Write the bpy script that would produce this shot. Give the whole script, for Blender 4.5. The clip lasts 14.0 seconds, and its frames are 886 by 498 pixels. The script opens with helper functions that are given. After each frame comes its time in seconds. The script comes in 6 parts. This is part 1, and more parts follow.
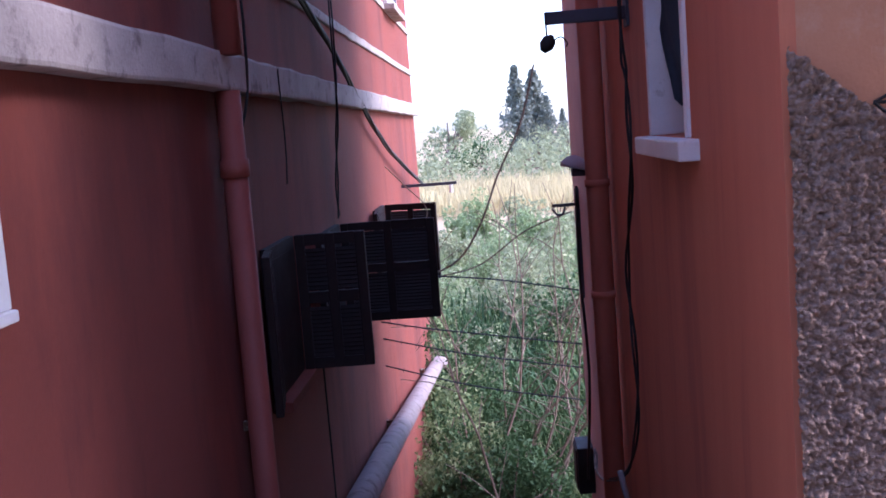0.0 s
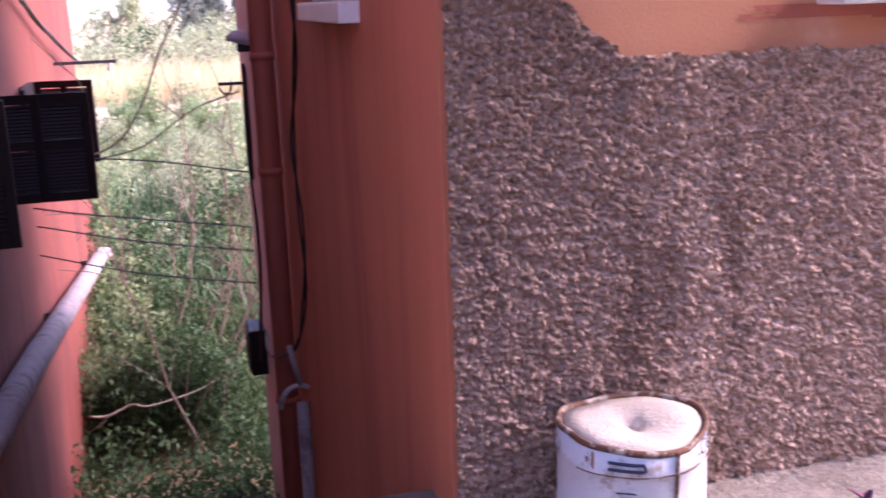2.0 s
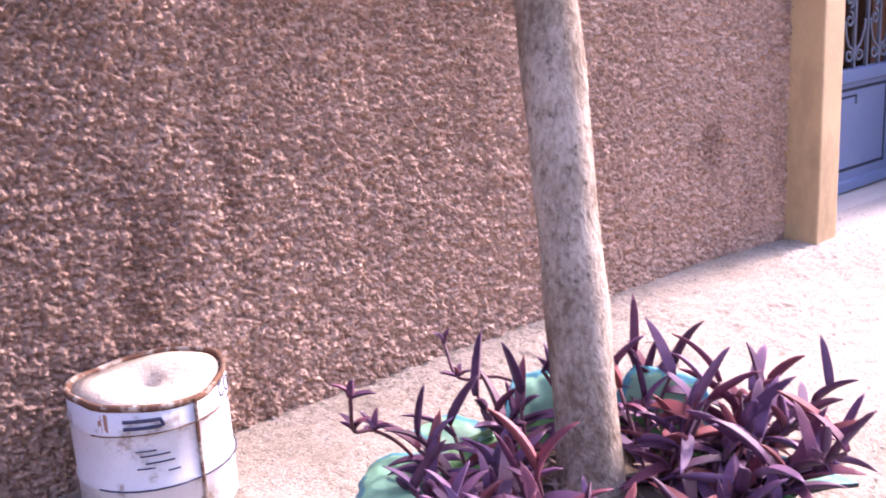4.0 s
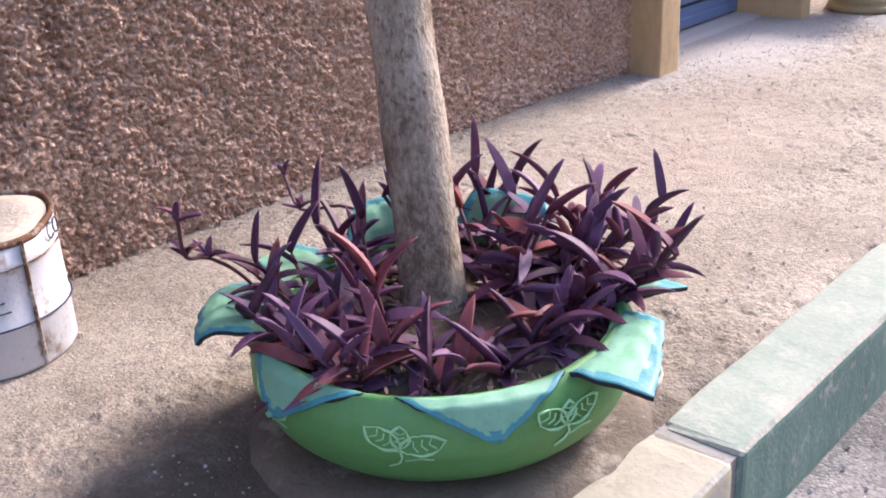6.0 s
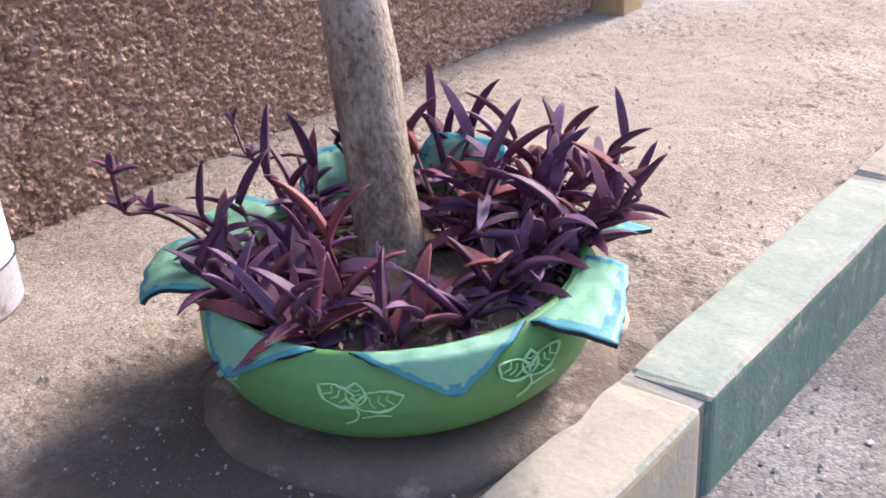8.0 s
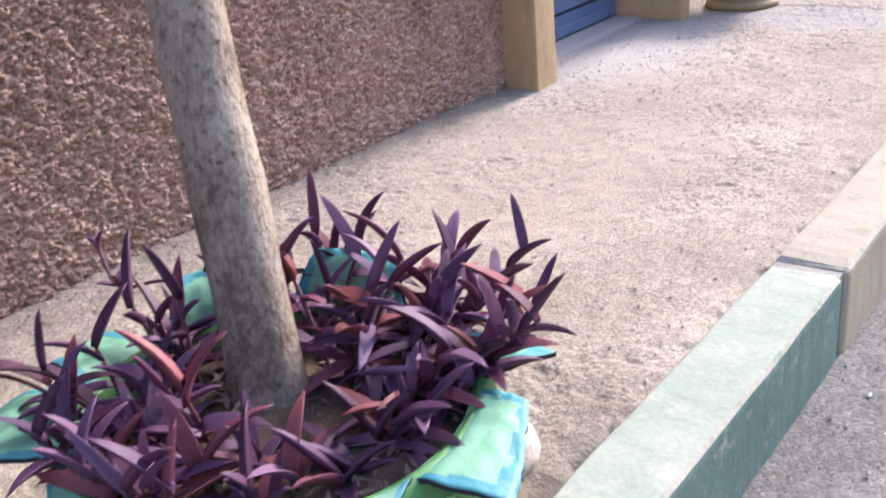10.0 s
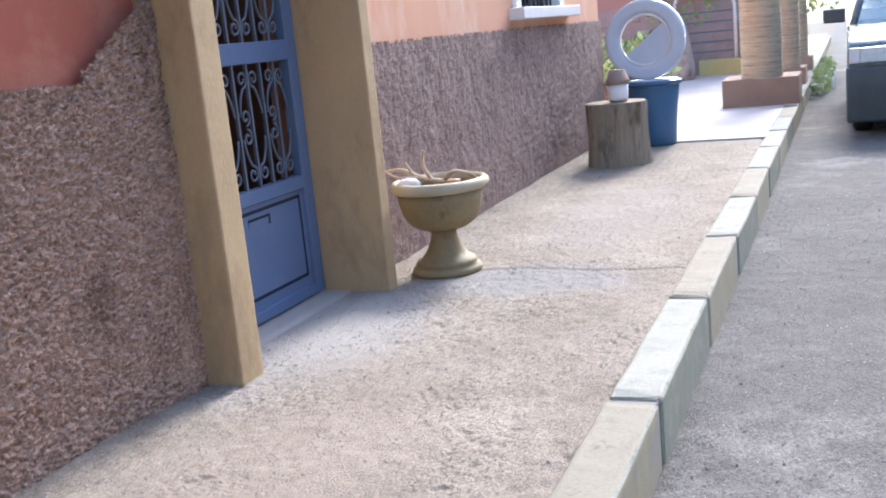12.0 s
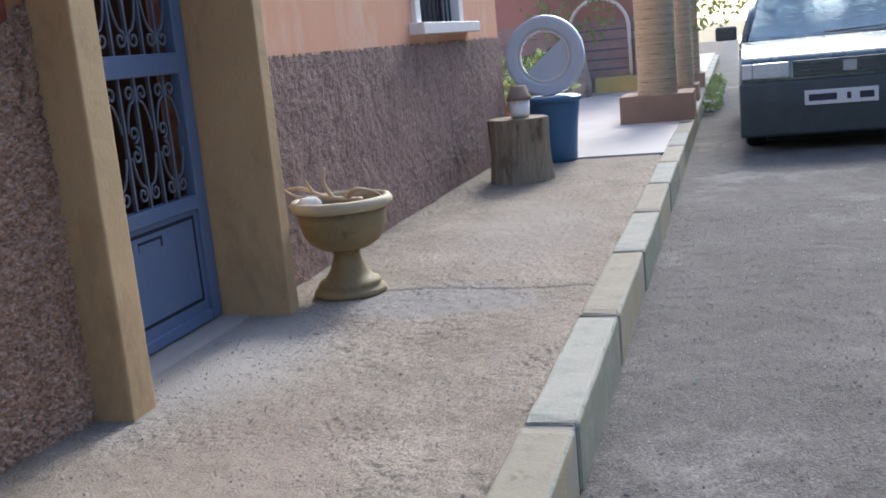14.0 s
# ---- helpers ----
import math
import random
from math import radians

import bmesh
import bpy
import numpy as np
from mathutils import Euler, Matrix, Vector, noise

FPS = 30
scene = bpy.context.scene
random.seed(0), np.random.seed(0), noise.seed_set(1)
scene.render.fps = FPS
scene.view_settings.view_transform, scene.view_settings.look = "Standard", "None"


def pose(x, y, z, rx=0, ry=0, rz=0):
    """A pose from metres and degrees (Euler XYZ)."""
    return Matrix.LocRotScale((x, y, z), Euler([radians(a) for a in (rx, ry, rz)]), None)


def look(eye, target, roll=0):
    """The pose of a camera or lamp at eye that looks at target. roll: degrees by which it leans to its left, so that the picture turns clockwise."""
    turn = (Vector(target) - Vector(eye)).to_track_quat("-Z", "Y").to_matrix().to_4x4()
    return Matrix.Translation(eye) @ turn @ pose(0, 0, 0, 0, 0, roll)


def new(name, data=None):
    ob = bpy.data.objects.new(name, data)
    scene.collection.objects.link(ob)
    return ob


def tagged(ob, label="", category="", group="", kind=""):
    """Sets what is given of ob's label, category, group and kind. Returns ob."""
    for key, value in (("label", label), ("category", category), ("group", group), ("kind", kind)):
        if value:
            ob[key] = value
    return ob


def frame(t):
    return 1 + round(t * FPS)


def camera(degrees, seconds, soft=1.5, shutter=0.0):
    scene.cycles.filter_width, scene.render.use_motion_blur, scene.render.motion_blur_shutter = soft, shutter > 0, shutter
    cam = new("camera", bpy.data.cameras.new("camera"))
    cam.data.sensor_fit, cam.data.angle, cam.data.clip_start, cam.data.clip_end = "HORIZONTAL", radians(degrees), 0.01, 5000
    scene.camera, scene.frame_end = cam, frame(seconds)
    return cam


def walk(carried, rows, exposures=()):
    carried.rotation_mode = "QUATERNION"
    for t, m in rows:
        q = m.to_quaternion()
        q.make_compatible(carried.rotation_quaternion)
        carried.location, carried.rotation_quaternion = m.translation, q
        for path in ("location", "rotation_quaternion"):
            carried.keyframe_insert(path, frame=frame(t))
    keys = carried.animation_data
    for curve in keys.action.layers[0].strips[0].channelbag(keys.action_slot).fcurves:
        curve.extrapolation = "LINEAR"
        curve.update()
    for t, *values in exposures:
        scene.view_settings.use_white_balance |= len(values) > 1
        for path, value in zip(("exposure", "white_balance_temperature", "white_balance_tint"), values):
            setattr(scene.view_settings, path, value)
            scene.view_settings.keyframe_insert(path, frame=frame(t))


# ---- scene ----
cam = camera(46.4, 14.0, soft=1.7, shutter=0.3)
PATH = [
    (0, (1.549, 1.582, 1.2), (1.439, 3.566, 0.97), -4.4),
    (0.5, (1.539, 1.566, 1.2), (1.462, 3.554, 0.997), -3.6),
    (1, (1.542, 1.571, 1.169), (1.581, 3.544, 0.839), -3.3),
    (1.5, (1.578, 1.618, 1.131), (1.825, 3.556, 0.7), -2.1),
    (2, (1.59, 1.629, 1.114), (2.078, 3.511, 0.644), -2.1),
    (2.5, (1.604, 1.643, 1.096), (2.367, 3.433, 0.631), -2.2),
    (3, (1.644, 1.621, 1.072), (2.618, 3.303, 0.6), -3.3),
    (3.5, (1.672, 1.613, 1.036), (2.797, 3.191, 0.542), -3.4),
    (4, (1.708, 1.587, 1.005), (2.925, 3.084, 0.48), -3.5),
    (4.2, (1.723, 1.586, 0.996), (2.962, 3.056, 0.443), -3.9),
    (6.3, (1.744, 1.569, 0.925), (3.075, 2.808, 0.093), -2.6),
    (6.5, (1.746, 1.578, 0.919), (3.069, 2.813, 0.068), -2.6),
    (7, (1.759, 1.586, 0.912), (3.087, 2.819, 0.067), -3.0),
    (7.2, (1.761, 1.587, 0.908), (3.091, 2.812, 0.052), -3.1),
    (9.3, (1.889, 1.617, 0.904), (3.24, 2.784, 0.003), -5.9),
    (9.5, (1.899, 1.63, 0.901), (3.292, 2.774, 0.034), -5.1),
    (10, (2.005, 1.634, 0.924), (3.445, 2.773, 0.131), -5.5),
    (10.5, (2.101, 1.626, 0.935), (3.619, 2.709, 0.213), -4.5),
    (11, (2.174, 1.618, 0.958), (3.796, 2.605, 0.328), -6.1),
    (11.5, (2.226, 1.631, 0.994), (3.966, 2.478, 0.488), -5.8),
    (12, (2.271, 1.66, 1.012), (4.085, 2.399, 0.61), -5.7),
    (12.5, (2.296, 1.676, 1.023), (4.147, 2.345, 0.663), -5.7),
    (13, (2.313, 1.691, 1.019), (4.184, 2.315, 0.686), -5.5),
    (13.5, (2.318, 1.704, 1.011), (4.193, 2.298, 0.649), -5.2),
    (14, (2.398, 1.721, 0.994), (4.28, 2.278, 0.607), -5.5),
]
EXPOSURES = [(0, 2.2, 5280, 30), (0.5, 1.98, 5280, 30), (1.0, 1.87, 5430, 30), (1.5, 2.36, 5720, 37), (2.5, 2.83, 6370, 52), (3, 2.92, 6360, 48), (4, 3.26, 6420, 39), (6.5, 2.46, 6400, 18), (7, 2.46, 6400, 18), (9.5, 2.59, 6300, 17), (11, 2.52, 5950, 12), (12, 2.32, 5850, 9), (13, 1.76, 5850, 9), (13.5, 1.6, 5850, 8), (14, 1.54, 5900, 7)]
walk(cam, [(t, look(eye, target, roll)) for t, eye, target, roll in PATH], EXPOSURES)

# ---- light: low hazy sun from the east, sky all round ----
SUN_FROM = Vector((0.88, -0.075, 0.65)).normalized()
world = bpy.data.worlds.new("sky")
scene.world = world
world.use_nodes = True
wn = world.node_tree.nodes
sky = wn.new("ShaderNodeTexSky")
sky.sky_type = 'NISHITA'
sky.sun_disc = False
sky.sun_elevation = math.asin(SUN_FROM.z)
sky.sun_rotation = math.atan2(SUN_FROM.x, SUN_FROM.y)
sky.dust_density = 1.6
sky.air_density = 0.9
world.node_tree.links.new(sky.outputs[0], wn["Background"].inputs[0])
wn["Background"].inputs[1].default_value = 0.15
sun = new("sun", bpy.data.lights.new("sun", 'SUN'))
sun.data.energy = 1.3
sun.data.angle = radians(16.0)
sun.data.color = (1.0, 0.94, 0.85)
sun.matrix_world = look(SUN_FROM * 50, (0, 0, 0))


# ---- materials ----
def material(name, colour, second, scale=6.0, rough=0.85, bump=0.2, grain=90.0, contrast=0.5, metal=0.0, third=None, third_scale=2.0,
             third_at=0.6, per_object=0.0, stretch=(1, 1, 1), spec=0.3, bump_dist=0.01):
    """Two colours mixed by a coarse and a fine noise, stains of a third, and a fine relief."""
    m = bpy.data.materials.new(name)
    m.use_nodes = True
    nt = m.node_tree
    n, l = nt.nodes, nt.links
    b = n["Principled BSDF"]
    co = n.new("ShaderNodeTexCoord")
    mp = n.new("ShaderNodeMapping")
    mp.inputs["Scale"].default_value = stretch
    l.new(co.outputs["Object"], mp.inputs[0])

    def tex(sc, detail, rgh=0.6):
        t = n.new("ShaderNodeTexNoise")
        t.inputs["Scale"].default_value, t.inputs["Detail"].default_value, t.inputs["Roughness"].default_value = sc, detail, rgh
        l.new(mp.outputs[0], t.inputs["Vector"])
        return t.outputs["Fac"]

    def ramp(src, lo, hi):
        r = n.new("ShaderNodeMapRange")
        r.inputs["From Min"].default_value, r.inputs["From Max"].default_value = lo, hi
        l.new(src, r.inputs["Value"])
        return r.outputs["Result"]

    def mix(fac, a, c):
        x = n.new("ShaderNodeMix")
        x.data_type = 'RGBA'
        for sock, v in ((x.inputs[0], fac), (x.inputs[6], a), (x.inputs[7], c)):
            if isinstance(v, (tuple, float)):
                sock.default_value = (*v, 1) if isinstance(v, tuple) else v
            else:
                l.new(v, sock)
        return x.outputs[2]

    coarse, fine = tex(scale, 6), tex(grain, 4)
    both = n.new("ShaderNodeMath")
    both.operation = 'MULTIPLY_ADD'
    l.new(fine, both.inputs[0])
    both.inputs[1].default_value = 0.5
    l.new(coarse, both.inputs[2])
    fac = ramp(both.outputs[0], 0.75 - contrast / 2, 0.75 + contrast / 2)
    out = mix(fac, colour, second)
    if third:
        st = ramp(tex(third_scale, 8, 0.7), third_at - 0.06, third_at + 0.06)
        out = mix(st, out, third)
    if per_object:
        oi = n.new("ShaderNodeObjectInfo")
        h = n.new("ShaderNodeHueSaturation")
        v = n.new("ShaderNodeMapRange")
        v.inputs["To Min"].default_value, v.inputs["To Max"].default_value = 1 - per_object, 1 + per_object
        l.new(oi.outputs["Random"], v.inputs["Value"])
        l.new(v.outputs[0], h.inputs["Value"])
        l.new(out, h.inputs["Color"])
        out = h.outputs[0]
    l.new(out, b.inputs["Base Color"])
    rr = ramp(coarse, 0.2, 0.8)
    rm = n.new("ShaderNodeMapRange")
    rm.inputs["To Min"].default_value, rm.inputs["To Max"].default_value = max(rough - 0.1, 0.02), min(rough + 0.1, 1)
    l.new(rr, rm.inputs["Value"])
    l.new(rm.outputs[0], b.inputs["Roughness"])
    b.inputs["Metallic"].default_value = metal
    b.inputs["Specular IOR Level"].default_value = spec
    if bump:
        bp = n.new("ShaderNodeBump")
        bp.inputs["Strength"].default_value, bp.inputs["Distance"].default_value = bump, bump_dist
        l.new(both.outputs[0], bp.inputs["Height"])
        l.new(bp.outputs[0], b.inputs["Normal"])
    return m


def granular(name, dark, light, cell, spread_v=0.5, rough=0.95, bump=0.6, bump_dist=0.006, stain=None, stain_scale=1.5, stain_at=0.6, stretch=(1, 1, 1), contrast=0.9):
    """Packed grains, each of a tone of its own between dark and light, with fine dust and broad stains."""
    m = material(name, dark, light, 2.5, rough, 0, 260, contrast, third=stain, third_scale=stain_scale, third_at=stain_at, stretch=stretch, spec=0.2)
    n, l = m.node_tree.nodes, m.node_tree.links
    b = n["Principled BSDF"]
    under = b.inputs["Base Color"].links[0].from_socket
    co = n.new("ShaderNodeTexCoord")
    v = n.new("ShaderNodeTexVoronoi")
    v.inputs["Scale"].default_value = cell
    w = n.new("ShaderNodeTexNoise")
    w.inputs["Scale"].default_value, w.inputs["Detail"].default_value = cell * 0.8, 3
    warp = n.new("ShaderNodeMix")
    warp.data_type = 'VECTOR'
    warp.inputs[0].default_value = 0.012
    l.new(co.outputs["Object"], w.inputs["Vector"])
    l.new(co.outputs["Object"], warp.inputs[4])
    l.new(w.outputs["Color"], warp.inputs[5])
    l.new(warp.outputs[1], v.inputs["Vector"])
    sep = n.new("ShaderNodeSeparateColor")
    l.new(v.outputs["Color"], sep.inputs[0])
    tone = n.new("ShaderNodeMapRange")
    tone.inputs["To Min"].default_value, tone.inputs["To Max"].default_value = 1 - spread_v, 1 + spread_v
    l.new(sep.outputs[0], tone.inputs["Value"])
    h = n.new("ShaderNodeHueSaturation")
    l.new(tone.outputs[0], h.inputs["Value"])
    l.new(under, h.inputs["Color"])
    l.new(h.outputs[0], b.inputs["Base Color"])
    up = n.new("ShaderNodeMath")
    up.operation = 'MULTIPLY_ADD'
    l.new(v.outputs["Distance"], up.inputs[0])
    up.inputs[1].default_value = -1.0
    l.new(w.outputs["Fac"], up.inputs[2])
    bp = n.new("ShaderNodeBump")
    bp.inputs["Strength"].default_value, bp.inputs["Distance"].default_value = bump, bump_dist
    l.new(up.outputs[0], bp.inputs["Height"])
    l.new(bp.outputs[0], b.inputs["Normal"])
    return m


def glass(name, tint, rough=0.03):
    m = bpy.data.materials.new(name)
    m.use_nodes = True
    b = m.node_tree.nodes["Principled BSDF"]
    b.inputs["Base Color"].default_value = (*tint, 1)
    b.inputs["Transmission Weight"].default_value = 1.0
    b.inputs["Roughness"].default_value = rough
    return m


def leafy(m, amount):
    """Lets part of the light through a thin leaf."""
    n, l = m.node_tree.nodes, m.node_tree.links
    b = n["Principled BSDF"]
    t = n.new("ShaderNodeBsdfTranslucent")
    l.new(b.inputs["Base Color"].links[0].from_socket, t.inputs["Color"])
    x = n.new("ShaderNodeMixShader")
    x.inputs[0].default_value = amount
    l.new(b.outputs[0], x.inputs[1])
    l.new(t.outputs[0], x.inputs[2])
    l.new(x.outputs[0], n["Material Output"].inputs["Surface"])
    return m


def many_toned(m, tones, keep=0.35):
    """Gives each piece one of several tones, mixed with the grain of the material."""
    n, l = m.node_tree.nodes, m.node_tree.links
    b = n["Principled BSDF"]
    oi = n.new("ShaderNodeObjectInfo")
    cr = n.new("ShaderNodeValToRGB")
    els = cr.color_ramp.elements
    for k, c in enumerate(tones):
        p = k / len(tones)
        e = els[0] if k == 0 else els[1] if k == 1 else els.new(p)
        e.position, e.color = p, (*c, 1)
    cr.color_ramp.interpolation = 'CONSTANT'
    l.new(oi.outputs["Random"], cr.inputs[0])
    x = n.new("ShaderNodeMix")
    x.data_type = 'RGBA'
    x.inputs[0].default_value = keep
    l.new(cr.outputs[0], x.inputs[6])
    l.new(b.inputs["Base Color"].links[0].from_socket, x.inputs[7])
    l.new(x.outputs[2], b.inputs["Base Color"])
    return m


M = {
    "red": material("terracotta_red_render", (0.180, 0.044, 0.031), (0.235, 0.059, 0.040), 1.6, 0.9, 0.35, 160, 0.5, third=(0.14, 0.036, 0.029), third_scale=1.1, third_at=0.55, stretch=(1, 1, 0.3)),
    "red_side": material("smooth_terracotta_paint", (0.70, 0.230, 0.118), (0.57, 0.172, 0.092), 2.2, 0.8, 0.04, 200, 0.6, third=(0.52, 0.160, 0.092), third_scale=2.2, third_at=0.58, stretch=(1, 1.4, 0.12)),
    "salmon": material("orange_salmon_paint", (0.63, 0.285, 0.155), (0.57, 0.235, 0.125), 2.0, 0.85, 0.2, 120, 0.5, third=(0.64, 0.35, 0.23), third_scale=2.5, third_at=0.62),
    "pale_salmon": material("faded_salmon_paint", (0.72, 0.40, 0.26), (0.66, 0.33, 0.2), 1.6, 0.85, 0.2, 120, 0.5, third=(0.74, 0.5, 0.36), third_scale=1.6, third_at=0.56, stretch=(1, 1, 0.4)),
    "roughcast": granular("brown_roughcast", (0.315, 0.202, 0.148), (0.585, 0.402, 0.306), 115, 0.37, bump=0.75, stain=(0.225, 0.140, 0.104), stain_scale=2.6, stain_at=0.61, stretch=(1, 1, 0.4)),
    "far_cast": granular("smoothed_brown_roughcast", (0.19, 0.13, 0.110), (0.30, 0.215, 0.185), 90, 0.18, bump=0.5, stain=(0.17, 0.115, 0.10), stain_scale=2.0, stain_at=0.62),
    "white_ledge": material("weathered_whitewash", (0.47, 0.405, 0.37), (0.35, 0.295, 0.27), 5, 0.9, 0.4, 80, 0.45, third=(0.20, 0.165, 0.15), third_scale=9, third_at=0.60),
    "white_paint": material("white_gloss_paint", (0.78, 0.76, 0.74), (0.70, 0.67, 0.64), 6, 0.5, 0.1, 120, 0.5, third=(0.5, 0.44, 0.4), third_scale=14, third_at=0.68),
    "pale_wall": material("pale_weathered_render", (0.55, 0.47, 0.46), (0.43, 0.34, 0.34), 2.5, 0.9, 0.3, 90, 0.6),
    "pipe_grey": material("grimy_whitewashed_pipe", (0.36, 0.295, 0.29), (0.26, 0.205, 0.20), 6, 0.9, 0.4, 80, 0.5, third=(0.18, 0.135, 0.13), third_scale=9, third_at=0.58),
    "red_dull": material("dull_red_paint", (0.50, 0.155, 0.095), (0.42, 0.12, 0.08), 1.2, 0.8, 0.2, 200, 0.5, third=(0.52, 0.20, 0.13), third_scale=1.8, third_at=0.63),
    "red_pipe": material("red_painted_pipe", (0.27, 0.068, 0.050), (0.22, 0.056, 0.044), 4, 0.6, 0.1, 120, 0.5),
    "pavement": granular("rough_concrete", (0.170, 0.138, 0.106), (0.345, 0.295, 0.242), 150, 0.26, bump=0.55, bump_dist=0.004, stain=(0.262, 0.218, 0.178), stain_scale=1.6, stain_at=0.56, contrast=0.5),
    "smooth_screed": material("smooth_grey_screed", (0.36, 0.33, 0.305), (0.42, 0.39, 0.36), 3, 0.9, 0.35, 140, 0.5),
    "pale_slab": material("pale_cement_slab", (0.50, 0.46, 0.42), (0.43, 0.39, 0.36), 2, 0.9, 0.2, 100, 0.5),
    "asphalt": granular("worn_asphalt", (0.072, 0.065, 0.060), (0.165, 0.152, 0.142), 130, 0.34, bump=0.5, bump_dist=0.005, stain=(0.195, 0.18, 0.168), stain_scale=1.4, stain_at=0.60, contrast=0.6),
    "kerb_green": material("worn_green_kerb_paint", (0.085, 0.155, 0.128), (0.14, 0.205, 0.172), 7, 0.85, 0.3, 90, 0.45, third=(0.30, 0.30, 0.26), third_scale=16, third_at=0.615, per_object=0.08),
    "kerb_green_top": material("trodden_green_kerb_paint", (0.185, 0.225, 0.185), (0.28, 0.295, 0.252), 6, 0.9, 0.35, 90, 0.45, third=(0.34, 0.32, 0.275), third_scale=9, third_at=0.60, per_object=0.08),
    "kerb_beige": material("worn_cream_kerb_paint", (0.34, 0.30, 0.19), (0.42, 0.37, 0.26), 4, 0.85, 0.22, 90, 0.5, third=(0.33, 0.31, 0.26), third_scale=6, third_at=0.55, per_object=0.08),
    "kerb_beige_top": material("trodden_cream_kerb_paint", (0.25, 0.222, 0.172), (0.325, 0.29, 0.23), 5, 0.9, 0.35, 90, 0.45, third=(0.18, 0.155, 0.122), third_scale=8, third_at=0.60, per_object=0.08),
    "kerb_faded": material("faded_grey_green_kerb_paint", (0.215, 0.232, 0.170), (0.285, 0.285, 0.222), 5, 0.85, 0.3, 90, 0.45, third=(0.31, 0.295, 0.25), third_scale=8, third_at=0.56, per_object=0.08),
    "kerb_faded_top": material("bare_grey_kerb_cement", (0.27, 0.265, 0.228), (0.35, 0.335, 0.295), 5, 0.9, 0.35, 90, 0.45, third=(0.23, 0.25, 0.21), third_scale=8, third_at=0.57, per_object=0.08),
    "kerb_arris": material("worn_bare_cement_edge", (0.27, 0.255, 0.215), (0.37, 0.345, 0.295), 9, 0.95, 0.5, 90, 0.4, third=(0.20, 0.225, 0.185), third_scale=14, third_at=0.57),
    "mortar": material("grey_mortar", (0.20, 0.185, 0.17), (0.28, 0.26, 0.24), 8, 0.95, 0.5, 90, 0.5),
    "tan": material("tan_pillar_paint", (0.52, 0.375, 0.21), (0.44, 0.31, 0.168), 3.5, 0.8, 0.3, 110, 0.4, third=(0.36, 0.25, 0.14), third_scale=3.5, third_at=0.60, stretch=(1, 1, 0.45)),
    "blue_door": material("blue_enamel_paint", (0.105, 0.155, 0.265), (0.125, 0.18, 0.305), 5, 0.45, 0.06, 150, 0.6, third=(0.14, 0.19, 0.29), third_scale=5, third_at=0.6, spec=0.5),
    "dark_line": material("dark_groove", (0.015, 0.02, 0.035), (0.02, 0.03, 0.05), 5, 0.7, 0, 50),
    "grille": material("grey_blue_wrought_iron", (0.13, 0.155, 0.20), (0.10, 0.12, 0.16), 20, 0.5, 0.1, 150, spec=0.5),
    # indoor shade is put into this dark plaster colour
    "dark_room": material("shade_dark_plaster", (0.10, 0.05, 0.03), (0.14, 0.07, 0.04), 3, 0.9, 0.1, 60),
    "shutter": material("black_brown_shutter_paint", (0.018, 0.011, 0.011), (0.028, 0.017, 0.016), 8, 0.7, 0.1, 120, spec=0.2),
    "black": material("black_cable_sheath", (0.012, 0.011, 0.012), (0.02, 0.018, 0.018), 20, 0.6, 0, 60),
    "rust": material("rusty_iron", (0.17, 0.075, 0.04), (0.08, 0.04, 0.028), 14, 0.9, 0.5, 140, 0.6, third=(0.42, 0.36, 0.30), third_scale=22, third_at=0.55),
    "iron": material("dark_iron", (0.04, 0.04, 0.055), (0.06, 0.06, 0.08), 14, 0.6, 0.2, 140),
    "window_glass": glass("window_glass", (0.5, 0.58, 0.62)),
    "cloth": material("teal_grey_cloth", (0.06, 0.085, 0.12), (0.09, 0.12, 0.15), 9, 0.95, 0.3, 200),
    "tyre_green": material("green_tyre_paint", (0.075, 0.215, 0.062), (0.105, 0.265, 0.088), 3.5, 0.55, 0.2, 90, 0.5, third=(0.12, 0.265, 0.12), third_scale=5, third_at=0.60, spec=0.4),
    "plaster": material("pale_crumbling_plaster", (0.52, 0.46, 0.39), (0.40, 0.34, 0.28), 9, 0.95, 0.7, 90, 0.5, third=(0.30, 0.25, 0.2), third_scale=12, third_at=0.6),
    "petal_mint": material("mint_green_paint", (0.130, 0.305, 0.195), (0.18, 0.365, 0.25), 8, 0.55, 0.2, 100, 0.6, third=(0.10, 0.33, 0.16), third_scale=10, third_at=0.63, spec=0.4),
    "petal_blue": material("turquoise_edge_paint", (0.03, 0.185, 0.225), (0.05, 0.235, 0.275), 14, 0.55, 0.25, 120, 0.6, spec=0.4),
    "leaf_paint": material("pale_green_brush_paint", (0.34, 0.60, 0.33), (0.25, 0.5, 0.25), 40, 0.7, 0, 120),
    "soil": material("dark_potting_soil", (0.06, 0.04, 0.03), (0.12, 0.085, 0.062), 20, 1.0, 0.9, 120),
    # stained cement, darkened further: the footing's shade is put into the colour
    "base_cement": material("stained_cement", (0.15, 0.116, 0.086), (0.095, 0.074, 0.057), 9, 0.95, 0.9, 80, 0.5, third=(0.27, 0.225, 0.18), third_scale=11, third_at=0.62),
    "purple": leafy(many_toned(material("purple_succulent_leaf", (0.085, 0.030, 0.070), (0.22, 0.095, 0.165), 26, 0.55, 0.15, 160, 0.5, spec=0.3),
                               ((0.060, 0.024, 0.060), (0.175, 0.085, 0.175), (0.155, 0.038, 0.070), (0.215, 0.056, 0.072), (0.085, 0.034, 0.085), (0.27, 0.070, 0.052), (0.120, 0.050, 0.120), (0.055, 0.022, 0.040), (0.215, 0.120, 0.215))), 0.2),
